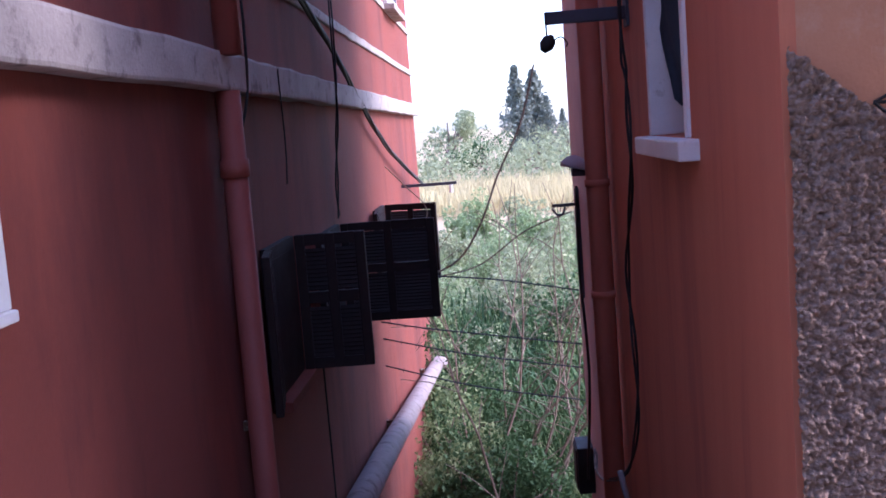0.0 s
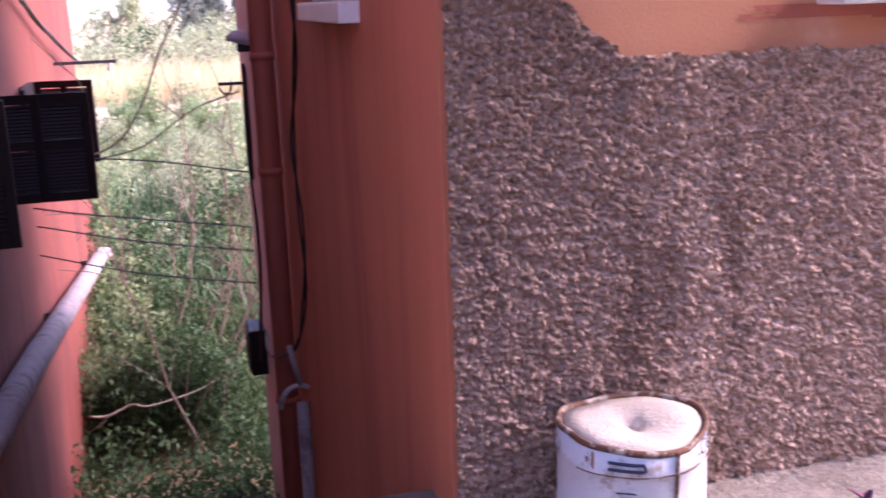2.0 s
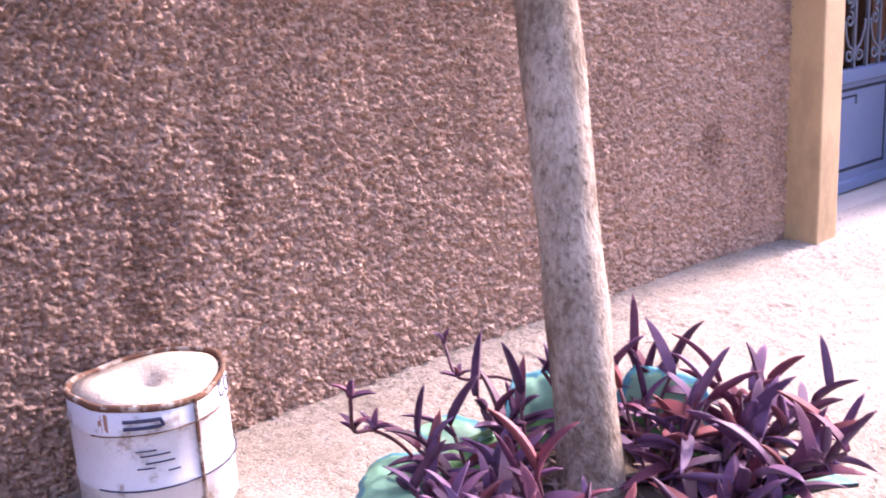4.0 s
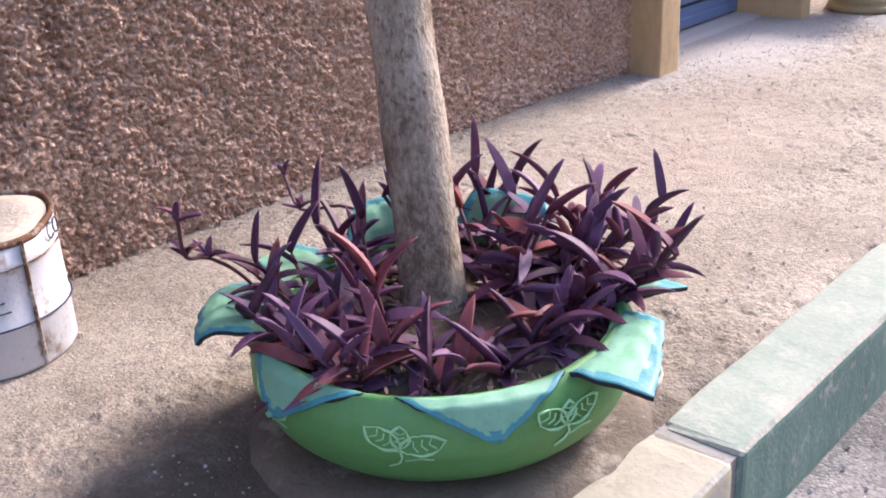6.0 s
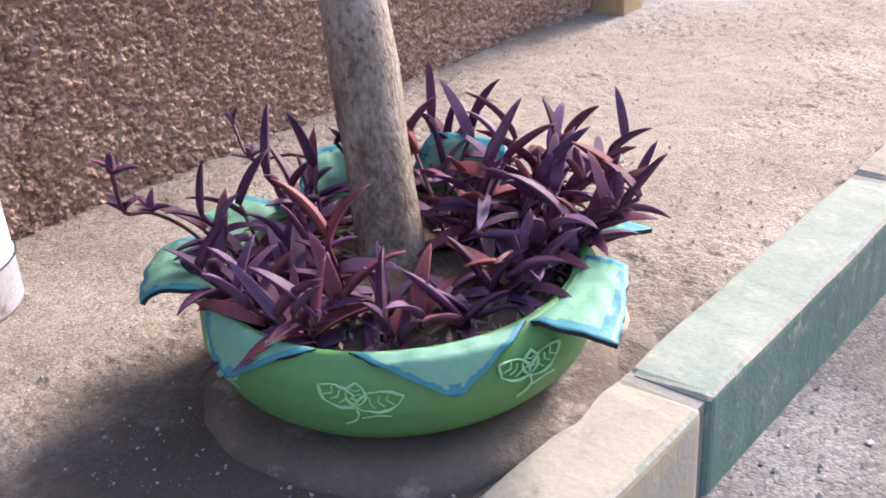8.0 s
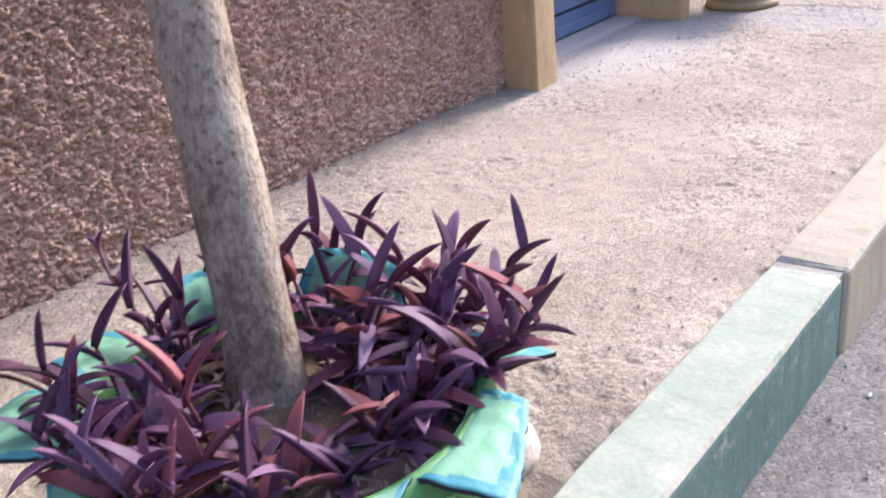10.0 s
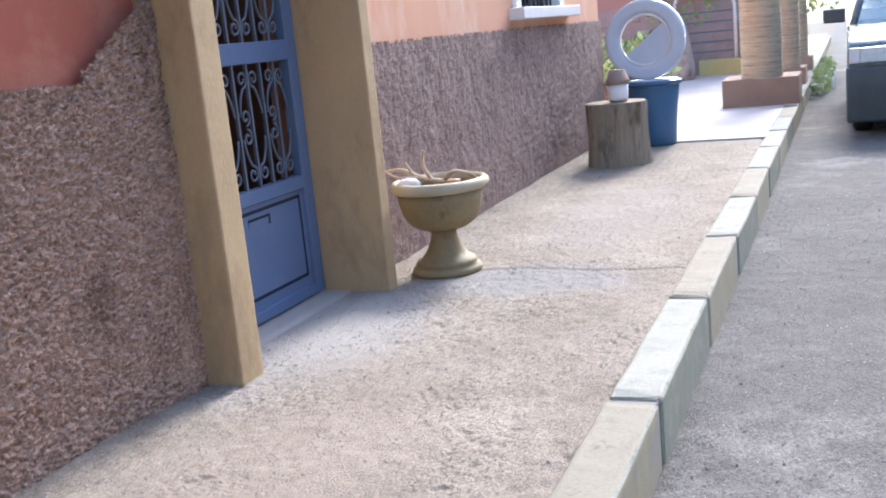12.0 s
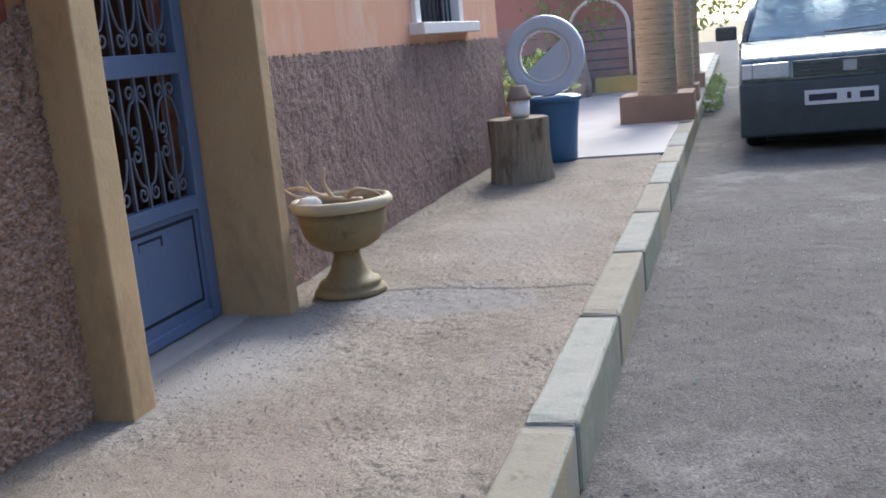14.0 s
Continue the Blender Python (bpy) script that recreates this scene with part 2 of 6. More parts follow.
    "litter": material("dry_dead_leaf", (0.16, 0.10, 0.085), (0.26, 0.19, 0.15), 30, 0.9, 0.1, 90, third=(0.07, 0.04, 0.05), third_scale=25, third_at=0.55),
    "stem": material("purple_brown_stem", (0.075, 0.026, 0.042), (0.11, 0.036, 0.045), 20, 0.6, 0, 80),
    "bark": material("smooth_grey_bark", (0.14, 0.098, 0.066), (0.38, 0.315, 0.25), 10, 0.9, 0.9, 120, 0.30, third=(0.095, 0.068, 0.047), third_scale=70, third_at=0.60, stretch=(1, 1, 0.6)),
    "can_white": material("scuffed_white_tin", (0.56, 0.56, 0.58), (0.48, 0.48, 0.50), 8, 0.5, 0.2, 120, 0.6, third=(0.26, 0.20, 0.16), third_scale=18, third_at=0.60, spec=0.4),
    "can_fill": material("rough_dry_cement", (0.42, 0.36, 0.29), (0.54, 0.47, 0.39), 14, 0.95, 0.8, 120),
    "ink": material("dark_blue_print", (0.02, 0.022, 0.05), (0.04, 0.04, 0.08), 30, 0.6, 0, 80),
    "urn": material("ochre_cast_stone", (0.20, 0.148, 0.075), (0.30, 0.235, 0.125), 7, 0.6, 0.35, 100, 0.5, third=(0.15, 0.11, 0.06), third_scale=9, third_at=0.62),
    "urn_rim": material("cream_cast_stone", (0.50, 0.43, 0.30), (0.42, 0.35, 0.23), 8, 0.6, 0.25, 100),
    "driftwood": material("pale_dry_root", (0.62, 0.48, 0.34), (0.50, 0.36, 0.24), 14, 0.9, 0.4, 90),
    "pebble": material("white_stone", (0.7, 0.68, 0.64), (0.6, 0.57, 0.53), 10, 0.8, 0.3, 90),
    "stump_bark": material("grey_brown_bark", (0.23, 0.185, 0.13), (0.32, 0.27, 0.20), 5, 0.95, 0.9, 40, 0.6, third=(0.12, 0.09, 0.06), third_scale=9, third_at=0.58, stretch=(1, 1, 0.25), bump_dist=0.02),
    "stump_top": material("cut_wood", (0.36, 0.29, 0.21), (0.29, 0.23, 0.16), 9, 0.9, 0.3, 80),
    "blue_plastic": material("blue_barrel_plastic", (0.04, 0.11, 0.21), (0.05, 0.13, 0.25), 5, 0.45, 0.1, 80, spec=0.5),
    "grey_plastic": material("pale_grey_plastic", (0.55, 0.59, 0.66), (0.48, 0.52, 0.6), 6, 0.4, 0.1, 90, spec=0.5),
    "clay": material("brown_clay", (0.25, 0.13, 0.09), (0.30, 0.17, 0.12), 8, 0.85, 0.3, 90),
    "bamboo": material("split_bamboo", (0.60, 0.50, 0.36), (0.50, 0.40, 0.27), 10, 0.8, 0.3, 80, third=(0.38, 0.29, 0.19), third_scale=7, third_at=0.60, per_object=0.12, stretch=(1, 1, 4)),
    "brown_block": material("brown_render", (0.24, 0.17, 0.13), (0.30, 0.22, 0.17), 5, 0.95, 0.5, 80),
    "yellow": material("yellow_paint", (0.50, 0.44, 0.20), (0.42, 0.37, 0.17), 5, 0.8, 0.2, 80),
    # end wall red and its stone are paled, with haze mixed into the colours
    "hazy_red": material("hazy_red_render", (0.36, 0.19, 0.165), (0.42, 0.23, 0.20), 1.6, 0.9, 0.3, 100),
    "stone_dark": material("dark_plastered_stone", (0.26, 0.19, 0.185), (0.36, 0.28, 0.27), 5, 0.95, 0.6, 50),
    "leaf_green": leafy(material("fresh_green_leaf", (0.18, 0.25, 0.10), (0.31, 0.37, 0.19), 4, 0.7, 0, 40, per_object=0.1), 0.4),
    "leaf_olive": leafy(material("olive_grey_leaf", (0.25, 0.28, 0.15), (0.40, 0.42, 0.25), 0.7, 0.8, 0, 8), 0.35),
    # cypress green is paled: the distance haze is put into its colour
    "leaf_dark": leafy(material("haze_pale_cypress_needles", (0.15, 0.17, 0.145), (0.21, 0.235, 0.195), 0.6, 0.9, 0, 6), 0.3),
    "leaf_deep": leafy(material("deep_green_leaf", (0.045, 0.095, 0.036), (0.085, 0.145, 0.055), 1.2, 0.7, 0, 10), 0.3),
    "straw": leafy(material("dry_straw_grass", (0.50, 0.42, 0.21), (0.60, 0.51, 0.30), 0.5, 0.9, 0, 8), 0.35),
    "field": material("dry_field_earth", (0.46, 0.30, 0.18), (0.32, 0.29, 0.15), 0.12, 1.0, 0.3, 3, third=(0.20, 0.22, 0.10), third_scale=0.05, third_at=0.6),
    "pale_twig": material("pale_dry_twig", (0.33, 0.27, 0.20), (0.26, 0.21, 0.16), 10, 0.9, 0.2, 60),
    "twig": material("grey_brown_twig", (0.17, 0.125, 0.10), (0.22, 0.17, 0.13), 10, 0.9, 0.2, 60),
    # car paint and bumper are lightened: haze is put into their colours
    "car_paint": material("dark_green_blue_car_paint", (0.045, 0.066, 0.072), (0.06, 0.085, 0.09), 3, 0.28, 0, 60, spec=0.6),
    "car_trim": material("black_grey_bumper_plastic", (0.06, 0.07, 0.072), (0.085, 0.095, 0.096), 8, 0.6, 0.1, 90),
    "car_glass": glass("windscreen_glass", (0.85, 0.92, 0.92)),
    "lamp_glass": material("headlight_glass", (0.62, 0.64, 0.63), (0.5, 0.52, 0.52), 30, 0.15, 0.2, 60, spec=0.6),
    "plate": material("white_number_plate", (0.75, 0.74, 0.74), (0.7, 0.69, 0.69), 20, 0.4, 0, 60),
    "rubber": material("black_rubber", (0.018, 0.018, 0.018), (0.03, 0.03, 0.03), 10, 0.85, 0.2, 80),
    "rim": material("grey_steel_rim", (0.35, 0.35, 0.36), (0.28, 0.28, 0.29), 10, 0.4, 0, 80, metal=0.7),
    "seat_cloth": material("grey_seat_cloth", (0.10, 0.10, 0.11), (0.14, 0.14, 0.15), 10, 0.95, 0.1, 90),
    "far_wall": material("plain_pale_render", (0.46, 0.38, 0.32), (0.40, 0.33, 0.28), 1, 0.9, 0.1, 60),
}


def patch_on(m, centre, radii, colour, strength, soft=0.5):
    """A worn, stained or painted-shade patch with a ragged, fading edge round one spot of a floor or wall."""
    n, l = m.node_tree.nodes, m.node_tree.links
    b = n["Principled BSDF"]
    co = n.new("ShaderNodeTexCoord")
    mp = n.new("ShaderNodeMapping")
    mp.vector_type = 'TEXTURE'
    mp.inputs["Location"].default_value = (*centre, 0) if len(centre) == 2 else centre
    mp.inputs["Scale"].default_value = (*radii, 1) if len(radii) == 2 else radii
    l.new(co.outputs["Object"], mp.inputs[0])
    far = n.new("ShaderNodeVectorMath")
    far.operation = 'LENGTH'
    l.new(mp.outputs[0], far.inputs[0])
    acc = far.outputs["Value"]
    for sc, amp in ((3.5, 0.9), (22.0, 0.55)):
        t = n.new("ShaderNodeTexNoise")
        t.inputs["Scale"].default_value, t.inputs["Detail"].default_value = sc, 5
        l.new(co.outputs["Object"], t.inputs["Vector"])
        ad = n.new("ShaderNodeMath")
        ad.operation = 'MULTIPLY_ADD'
        l.new(t.outputs["Fac"], ad.inputs[0])
        ad.inputs[1].default_value = amp
        l.new(acc, ad.inputs[2])
        acc = ad.outputs[0]
    r = n.new("ShaderNodeMapRange")
    r.interpolation_type = 'SMOOTHSTEP'
    r.inputs["From Min"].default_value, r.inputs["From Max"].default_value = 1.725 - soft, 1.725 + soft
    r.inputs["To Min"].default_value, r.inputs["To Max"].default_value = strength, 0.0
    l.new(acc, r.inputs["Value"])
    x = n.new("ShaderNodeMix")
    x.data_type = 'RGBA'
    l.new(r.outputs[0], x.inputs[0])
    l.new(b.inputs["Base Color"].links[0].from_socket, x.inputs[6])
    x.inputs[7].default_value = (*colour, 1)
    l.new(x.outputs[2], b.inputs["Base Color"])


patch_on(M["pavement"], (5.5, 3.5), (0.62, 0.36), (0.37, 0.345, 0.325), 0.75)   # trodden smooth cement before the door
patch_on(M["pavement"], (6.22, 2.9), (0.24, 0.40), (0.25, 0.24, 0.235), 0.65, 0.35)   # grey repair by the crack
patch_on(M["pavement"], (2.42, 2.56), (0.56, 0.34), (0.085, 0.066, 0.050), 0.9)   # planter's soft shadow painted in, with damp earth washed out of it
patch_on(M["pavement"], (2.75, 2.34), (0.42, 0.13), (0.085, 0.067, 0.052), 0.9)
patch_on(M["pavement"], (7.6, 2.8), (0.9, 0.35), (0.29, 0.255, 0.23), 0.5)
patch_on(M["pavement"], (4.3, 3.0), (0.7, 0.30), (0.31, 0.25, 0.205), 0.5)
patch_on(M["roughcast"], (2.14, 3.63, 0.8), (0.40, 1, 1.3), (0.175, 0.110, 0.084), 0.5)   # darker brown patch by the house corner
coat = M["car_paint"].node_tree.nodes["Principled BSDF"]
coat.inputs["Coat Weight"].default_value = 0.9
coat.inputs["Coat Roughness"].default_value = 0.12


# ---- small building kit ----
def mesh_from(name, bm, mat, smooth=False):
    me = bpy.data.meshes.new(name)
    bm.to_mesh(me)
    bm.free()
    for m in (mat if isinstance(mat, (list, tuple)) else [mat]):
        me.materials.append(m)
    if smooth:
        me.shade_smooth()
    return me


def part(name, bm, mat, parent=None, label="", smooth=False):
    ob = new(name, mesh_from(name, bm, mat, smooth))
    ob.parent = parent
    if label:
        ob["label"] = label
    return ob


def shared(name, me, parent, m=None):
    ob = new(name, me)
    ob.parent = parent
    if m is not None:
        ob.matrix_basis = m
    return ob


def empty(name, at=(0, 0, 0)):
    ob = new(name)
    ob.empty_display_size = 0.1
    ob.location = at
    return ob


def add_box(bm, x0, x1, y0, y1, z0, z1, bevel=0.0, segs=2):
    ret = bmesh.ops.create_cube(bm, size=1.0, matrix=Matrix.LocRotScale(((x0 + x1) / 2, (y0 + y1) / 2, (z0 + z1) / 2), None, (x1 - x0, y1 - y0, z1 - z0)))
    if bevel:
        es = list({e for v in ret["verts"] for e in v.link_edges})
        bmesh.ops.bevel(bm, geom=es, offset=bevel, segments=segs, affect='EDGES', profile=0.6)
    return bm


def box(x0, x1, y0, y1, z0, z1, bevel=0.0, segs=2):
    return add_box(bmesh.new(), x0, x1, y0, y1, z0, z1, bevel, segs)


def tube(bm, pts, r, n=8, caps=True):
    """Sweeps a round section, of radius r or radii r, along the points."""
    pts = [Vector(p) for p in pts]
    radii = r if isinstance(r, (list, tuple)) else [r] * len(pts)
    rings, ref = [], None
    for i, p in enumerate(pts):
        d = (pts[min(i + 1, len(pts) - 1)] - pts[max(i - 1, 0)]).normalized()
        if ref is None:
            ref = d.orthogonal().normalized()
        ref = (ref - d * ref.dot(d))
        ref = ref.normalized() if ref.length > 1e-6 else d.orthogonal().normalized()
        side = d.cross(ref)
        rings.append([bm.verts.new(p + radii[i] * (math.cos(a) * ref + math.sin(a) * side)) for a in (2 * math.pi * k / n for k in range(n))])
    for a, b in zip(rings, rings[1:]):
        for k in range(n):
            bm.faces.new((a[k], a[(k + 1) % n], b[(k + 1) % n], b[k]))
    if caps and n > 2:
        bm.faces.new(rings[0][::-1])
        bm.faces.new(rings[-1])
    return bm


def lathe(profile, n=48, wobble=0.0, seed=0, closed=False):
    """Turns (radius, height) pairs round z."""
    bm = bmesh.new()
    rng = random.Random(seed)
    ph = [rng.uniform(0, 6.28) for _ in range(6)]
    rings = []
    for r, z in profile:
        ring = []
        for k in range(n):
            a = 2 * math.pi * k / n
            w = 1 + wobble * (math.sin(2 * a + ph[0] + 3 * z) + 0.6 * math.sin(3 * a + ph[1] + 7 * z) + 0.4 * math.sin(7 * a + ph[2]))
            ring.append(bm.verts.new((r * w * math.cos(a), r * w * math.sin(a), z)))
        rings.append(ring)
    pairs = list(zip(rings, rings[1:])) + ([(rings[-1], rings[0])] if closed else [])
    for a, b in pairs:
        for k in range(n):
            bm.faces.new((a[k], a[(k + 1) % n], b[(k + 1) % n], b[k]))
    if not closed:
        bm.faces.new(rings[0][::-1])
        bm.faces.new(rings[-1])
    return bm


def move(bm, m):
    bmesh.ops.transform(bm, matrix=m, verts=bm.verts)
    return bm


def arc(p, q, sag, n=12):
    """Points of a hanging line from p to q."""
    p, q = Vector(p), Vector(q)
    return [p.lerp(q, i / n) - Vector((0, 0, sag * 4 * (i / n) * (1 - i / n))) for i in range(n + 1)]


def smooth_line(pts, n=6):
    """A rounded line through the points."""
    pts = [Vector(p) for p in pts]
    ext = [2 * pts[0] - pts[1], *pts, 2 * pts[-1] - pts[-2]]
    out = []
    for a, b, c, d in zip(ext, ext[1:], ext[2:], ext[3:]):
        for i in range(n):
            t = i / n
            out.append(0.5 * (2 * b + (c - a) * t + (2 * a - 5 * b + 4 * c - d) * t * t + (3 * b - a - 3 * c + d) * t ** 3))
    return out + [pts[-1]]


NOISE = np.random.RandomState(7).rand(256, 256)


def value_noise(u, v):
    iu, iv = np.floor(u).astype(int), np.floor(v).astype(int)
    fu, fv = u - iu, v - iv
    fu, fv = fu * fu * (3 - 2 * fu), fv * fv * (3 - 2 * fv)
    g = lambda a, b: NOISE[a % 256, b % 256]
    return (g(iu, iv) * (1 - fu) + g(iu + 1, iv) * fu) * (1 - fv) + (g(iu, iv + 1) * (1 - fu) + g(iu + 1, iv + 1) * fu) * fv


def grains(u, v, seed):
    """Rounded grains, one to a unit cell: 1 on top of a grain, 0 in the gaps."""
    iu, iv = np.floor(u).astype(int), np.floor(v).astype(int)
    best = np.zeros_like(u)
    for a in (-1, 0, 1):
        for b in (-1, 0, 1):
            p, q = (iu + a + seed) % 256, (iv + b + 7 * seed) % 256
            jx, jy, top = NOISE[p, q], NOISE[q, (p + 91) % 256], NOISE[(p + 37) % 256, (q + 53) % 256]
            d2 = (u - iu - a - jx) ** 2 + (v - iv - b - jy) ** 2
            best = np.maximum(best, (0.45 + 0.55 * top) * (1 - d2 / (0.35 + 0.5 * top)))
    return np.clip(best, 0, 1)


def grid_mesh(name, u, v, place, mat, parent=None, keep=None, smooth=True):
    """A sheet over the lines u and v: place(U, V) gives its points, keep(U, V) the cells that stay."""
    U, V = np.meshgrid(u, v, indexing="ij")
    P = place(U, V).reshape(-1, 3)
    nu, nv = len(u), len(v)
    i = np.arange(nu * nv).reshape(nu, nv)
    quads = np.stack([i[:-1, :-1], i[1:, :-1], i[1:, 1:], i[:-1, 1:]], -1).reshape(-1, 4)
    if keep is not None:
        quads = quads[keep((U[:-1, :-1] + U[1:, 1:]) / 2, (V[:-1, :-1] + V[1:, 1:]) / 2).ravel()]
    me = bpy.data.meshes.new(name)
    me.vertices.add(len(P))
    me.vertices.foreach_set("co", P.ravel())
    me.loops.add(quads.size)
    me.loops.foreach_set("vertex_index", quads.ravel().astype(np.int32))
    me.polygons.add(len(quads))
    me.polygons.foreach_set("loop_start", np.arange(0, quads.size, 4, dtype=np.int32))
    me.update(calc_edges=True)
    me.validate()
    if smooth:
        me.shade_smooth()
    me.materials.append(mat)
    ob = new(name, me)
    ob.parent = parent
    return ob


def structure(ob, label, category):
    return tagged(ob, label, category, kind="structure")


# ---- plan ----
WALL_Y, CORNER_X, LEFT_X = 3.65, 2.12, 0.60
KERB_OUT, KERB_IN, ROAD_Z, LOW_Z = 2.14, 2.285, -0.17, -3.0
END_X = 11.15

# ---- ground, road, pavement ----
rng = random.Random(3)


def low_ground(U, V):
    h = LOW_Z + 0.35 * (value_noise(U * 0.13, V * 0.13) - 0.5) + 0.1 * (value_noise(U * 0.7, V * 0.7) - 0.5)
    return np.stack([U, V, h], -1)


def spread(lo, mid0, mid1, hi, n_out, n_mid):
    return np.concatenate([lo + (mid0 - lo) * np.linspace(0, 1, n_out, endpoint=False) ** 0.4, np.linspace(mid0, mid1, n_mid), mid1 + (hi - mid1) * np.linspace(0, 1, n_out + 1)[1:] ** 2.5])


ground = grid_mesh("ground", spread(-900, -30, 30, 900, 24, 60), spread(-600, 3, 90, 1500, 24, 90), low_ground, M["field"])
structure(ground, "dry earth and scrub ground below the street, reaching the horizon", "ground")

street_fill = part("street_bank", box(-30, 60, -8, WALL_Y - 0.02, LOW_Z - 0.4, ROAD_Z - 0.03), M["base_cement"])
structure(street_fill, "earth bank that carries the street", "ground")


def road_place(U, V):
    h = ROAD_Z + 0.006 * (value_noise(U * 14, V * 14) - 0.5) + 0.0014 * grains(U * 90, V * 94, 31) * np.clip(2 * value_noise(U * 6, V * 6) - 0.2, 0.3, 1.2) + 0.012 * (value_noise(U * 1.7, V * 1.7) - 0.5)
    return np.stack([U, V, h], -1)


road = grid_mesh("road", np.concatenate([np.linspace(-30, 1, 40, endpoint=False), np.linspace(1, 2.5, 40, endpoint=False), np.linspace(2.5, 8, 800, endpoint=False), np.linspace(8, 12, 200, endpoint=False), np.linspace(12, 60, 80)]),
                 np.concatenate([np.linspace(-6.1, 0.8, 30, endpoint=False), np.linspace(0.8, KERB_OUT + 0.03, 190)]), road_place, M["asphalt"])
structure(road, "worn grey asphalt street with pale stone showing through", "road")


def pave_place(U, V):
    patch = np.clip(3.0 * value_noise(U * 3.1 + 5, V * 4.7) - 0.6, 0.15, 1.7)
    wx, wy = U + 0.02 * value_noise(U * 20, V * 20), V + 0.02 * value_noise(U * 22, V * 19 + 40)
    h = 0.010 * (value_noise(U * 2.1, V * 2.1) - 0.5) + 0.005 * (value_noise(U * 23, V * 31) - 0.5) + patch * (0.0030 * (grains(wx * 50, wy * 54, 5) - 0.5) * value_noise(U * 11, V * 12 + 9) + 0.0020 * (grains(wx * 105, wy * 98, 23) - 0.5) - 0.012 * np.clip(value_noise(wx * 30 + 7, wy * 44) - 0.66, 0, 1) - 0.016 * np.clip(value_noise(wx * 9 + 3, wy * 34 + 1) - 0.80, 0, 1)) + 0.0018 * (value_noise(U * 13 + 3 * V, V * 27) - 0.5)
    h = h * (1 - 0.9 * np.clip((V - 3.1) / 0.35, 0, 1) * np.clip(1.6 - np.abs(U - 5.55) / 0.5, 0, 1))
    h = h - 0.030 * np.clip(value_noise(U * 8.3, U * 0 + 17) - 0.45 + 0.4 * (value_noise(U * 41, V * 60) - 0.5), 0, 1) * np.exp(-((V - 2.292) / 0.022) ** 2)
    h = h * np.where(U > 6.42, 0.75, 1.0) - 0.006 * np.exp(-((U - 6.41 - 0.02 * np.sin(V * 9)) / 0.012) ** 2) * (V < 3.2)
    return np.stack([U, V, h], -1)


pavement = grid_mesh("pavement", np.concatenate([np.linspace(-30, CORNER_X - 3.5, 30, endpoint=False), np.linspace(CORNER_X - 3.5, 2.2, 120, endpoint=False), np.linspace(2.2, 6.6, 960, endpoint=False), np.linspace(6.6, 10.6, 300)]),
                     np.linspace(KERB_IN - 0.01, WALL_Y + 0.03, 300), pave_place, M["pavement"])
structure(pavement, "rough sandy concrete pavement with loose grit", "pavement")
slab = part("pavement_slab", box(10.6, 34, KERB_IN - 0.01, 6.5, -0.3, 0.012, 0.006), M["pale_slab"])
structure(slab, "pale smooth cement pavement", "pavement")
bed = part("pavement_bed", box(-30, 10.6, KERB_IN - 0.01, WALL_Y + 0.2, -0.35, -0.03), M["base_cement"])
structure(bed, "concrete bed under the pavement", "pavement")
apron = grid_mesh("door_apron", np.linspace(5.02, 6.06, 70), np.linspace(3.60, 3.95, 30), lambda U, V: np.stack([U, V, 0.006 - 0.012 * np.clip((3.66 - V) / 0.06, 0, 1) + 0.002 * value_noise(U * 14, V * 14)], -1), M["smooth_screed"])
structure(apron, "smooth cement threshold before the blue door", "pavement")


# kerb stones, painted by turns
kerb = empty("kerb")
structure(kerb, "kerb of cement blocks painted green and cream by turns", "kerb")


def kerb_stone_mesh(mat, seed):
    r = random.Random(seed)
    bm = box(0.0, 0.985, 0.0, KERB_IN - KERB_OUT, -0.36, 0.018, 0.017, 3)
    bmesh.ops.subdivide_edges(bm, edges=[e for e in bm.edges if e.calc_length() > 0.5], cuts=24)
    for v in bm.verts:
        v.co += 0.0032 * (noise.noise_vector(v.co * 5 + Vector((seed * 3.1, 0, 0))) * Vector((0.4, 1, 1))) + 0.0016 * noise.noise_vector(v.co * 24 + Vector((seed, 4, 0)))
        end = min(v.co.x, 0.985 - v.co.x)
        if end < 0.05 and v.co.z > -0.03:
            v.co.z -= 0.010 * r.random() * (1 - end / 0.05)
    bm.normal_update()
    for f in bm.faces:
        f.material_index = 1 if f.normal.z > 0.93 else 2 if f.normal.z > 0.25 else 0
    return mesh_from("kerb_stone", bm, [*mat, M["kerb_arris"]])


kerb_meshes = [[kerb_stone_mesh([M["kerb_beige"], M["kerb_beige_top"]], k) for k in range(3)], [kerb_stone_mesh([M["kerb_green"], M["kerb_green_top"]], 5 + k) for k in range(3)], [kerb_stone_mesh([M["kerb_faded"], M["kerb_faded_top"]], 9 + k) for k in range(3)]]
joints = [-0.06 - k for k in range(20, 0, -1)] + [-0.06, 0.95, 1.965, 2.965, 3.895, 4.868, 5.895, 6.94] + [6.94 + 1.0 * k for k in range(1, 26)]
for k, (a, b) in enumerate(zip(joints, joints[1:])):
    st = shared("kerb_stone", kerb_meshes[0 if k % 2 == 0 else (1 if k < 25 else 2)][k % 3], kerb, Matrix.LocRotScale((a + 0.011, KERB_OUT, rng.uniform(-0.004, 0.004)), Euler((0, 0, rng.uniform(-0.004, 0.004))), ((b - a - 0.022) / 0.985, 1, 1)))
joint_fill = part("joint_mortar", box(-20, 32, KERB_OUT + 0.010, KERB_IN - 0.004, -0.36, 0.007), M["mortar"], kerb, "dark crumbling joint mortar")

# ---- the house with the rough-cast plinth ----
front = empty("wall_front")
structure(front, "house front with brown rough-cast plinth and salmon paint above", "wall")


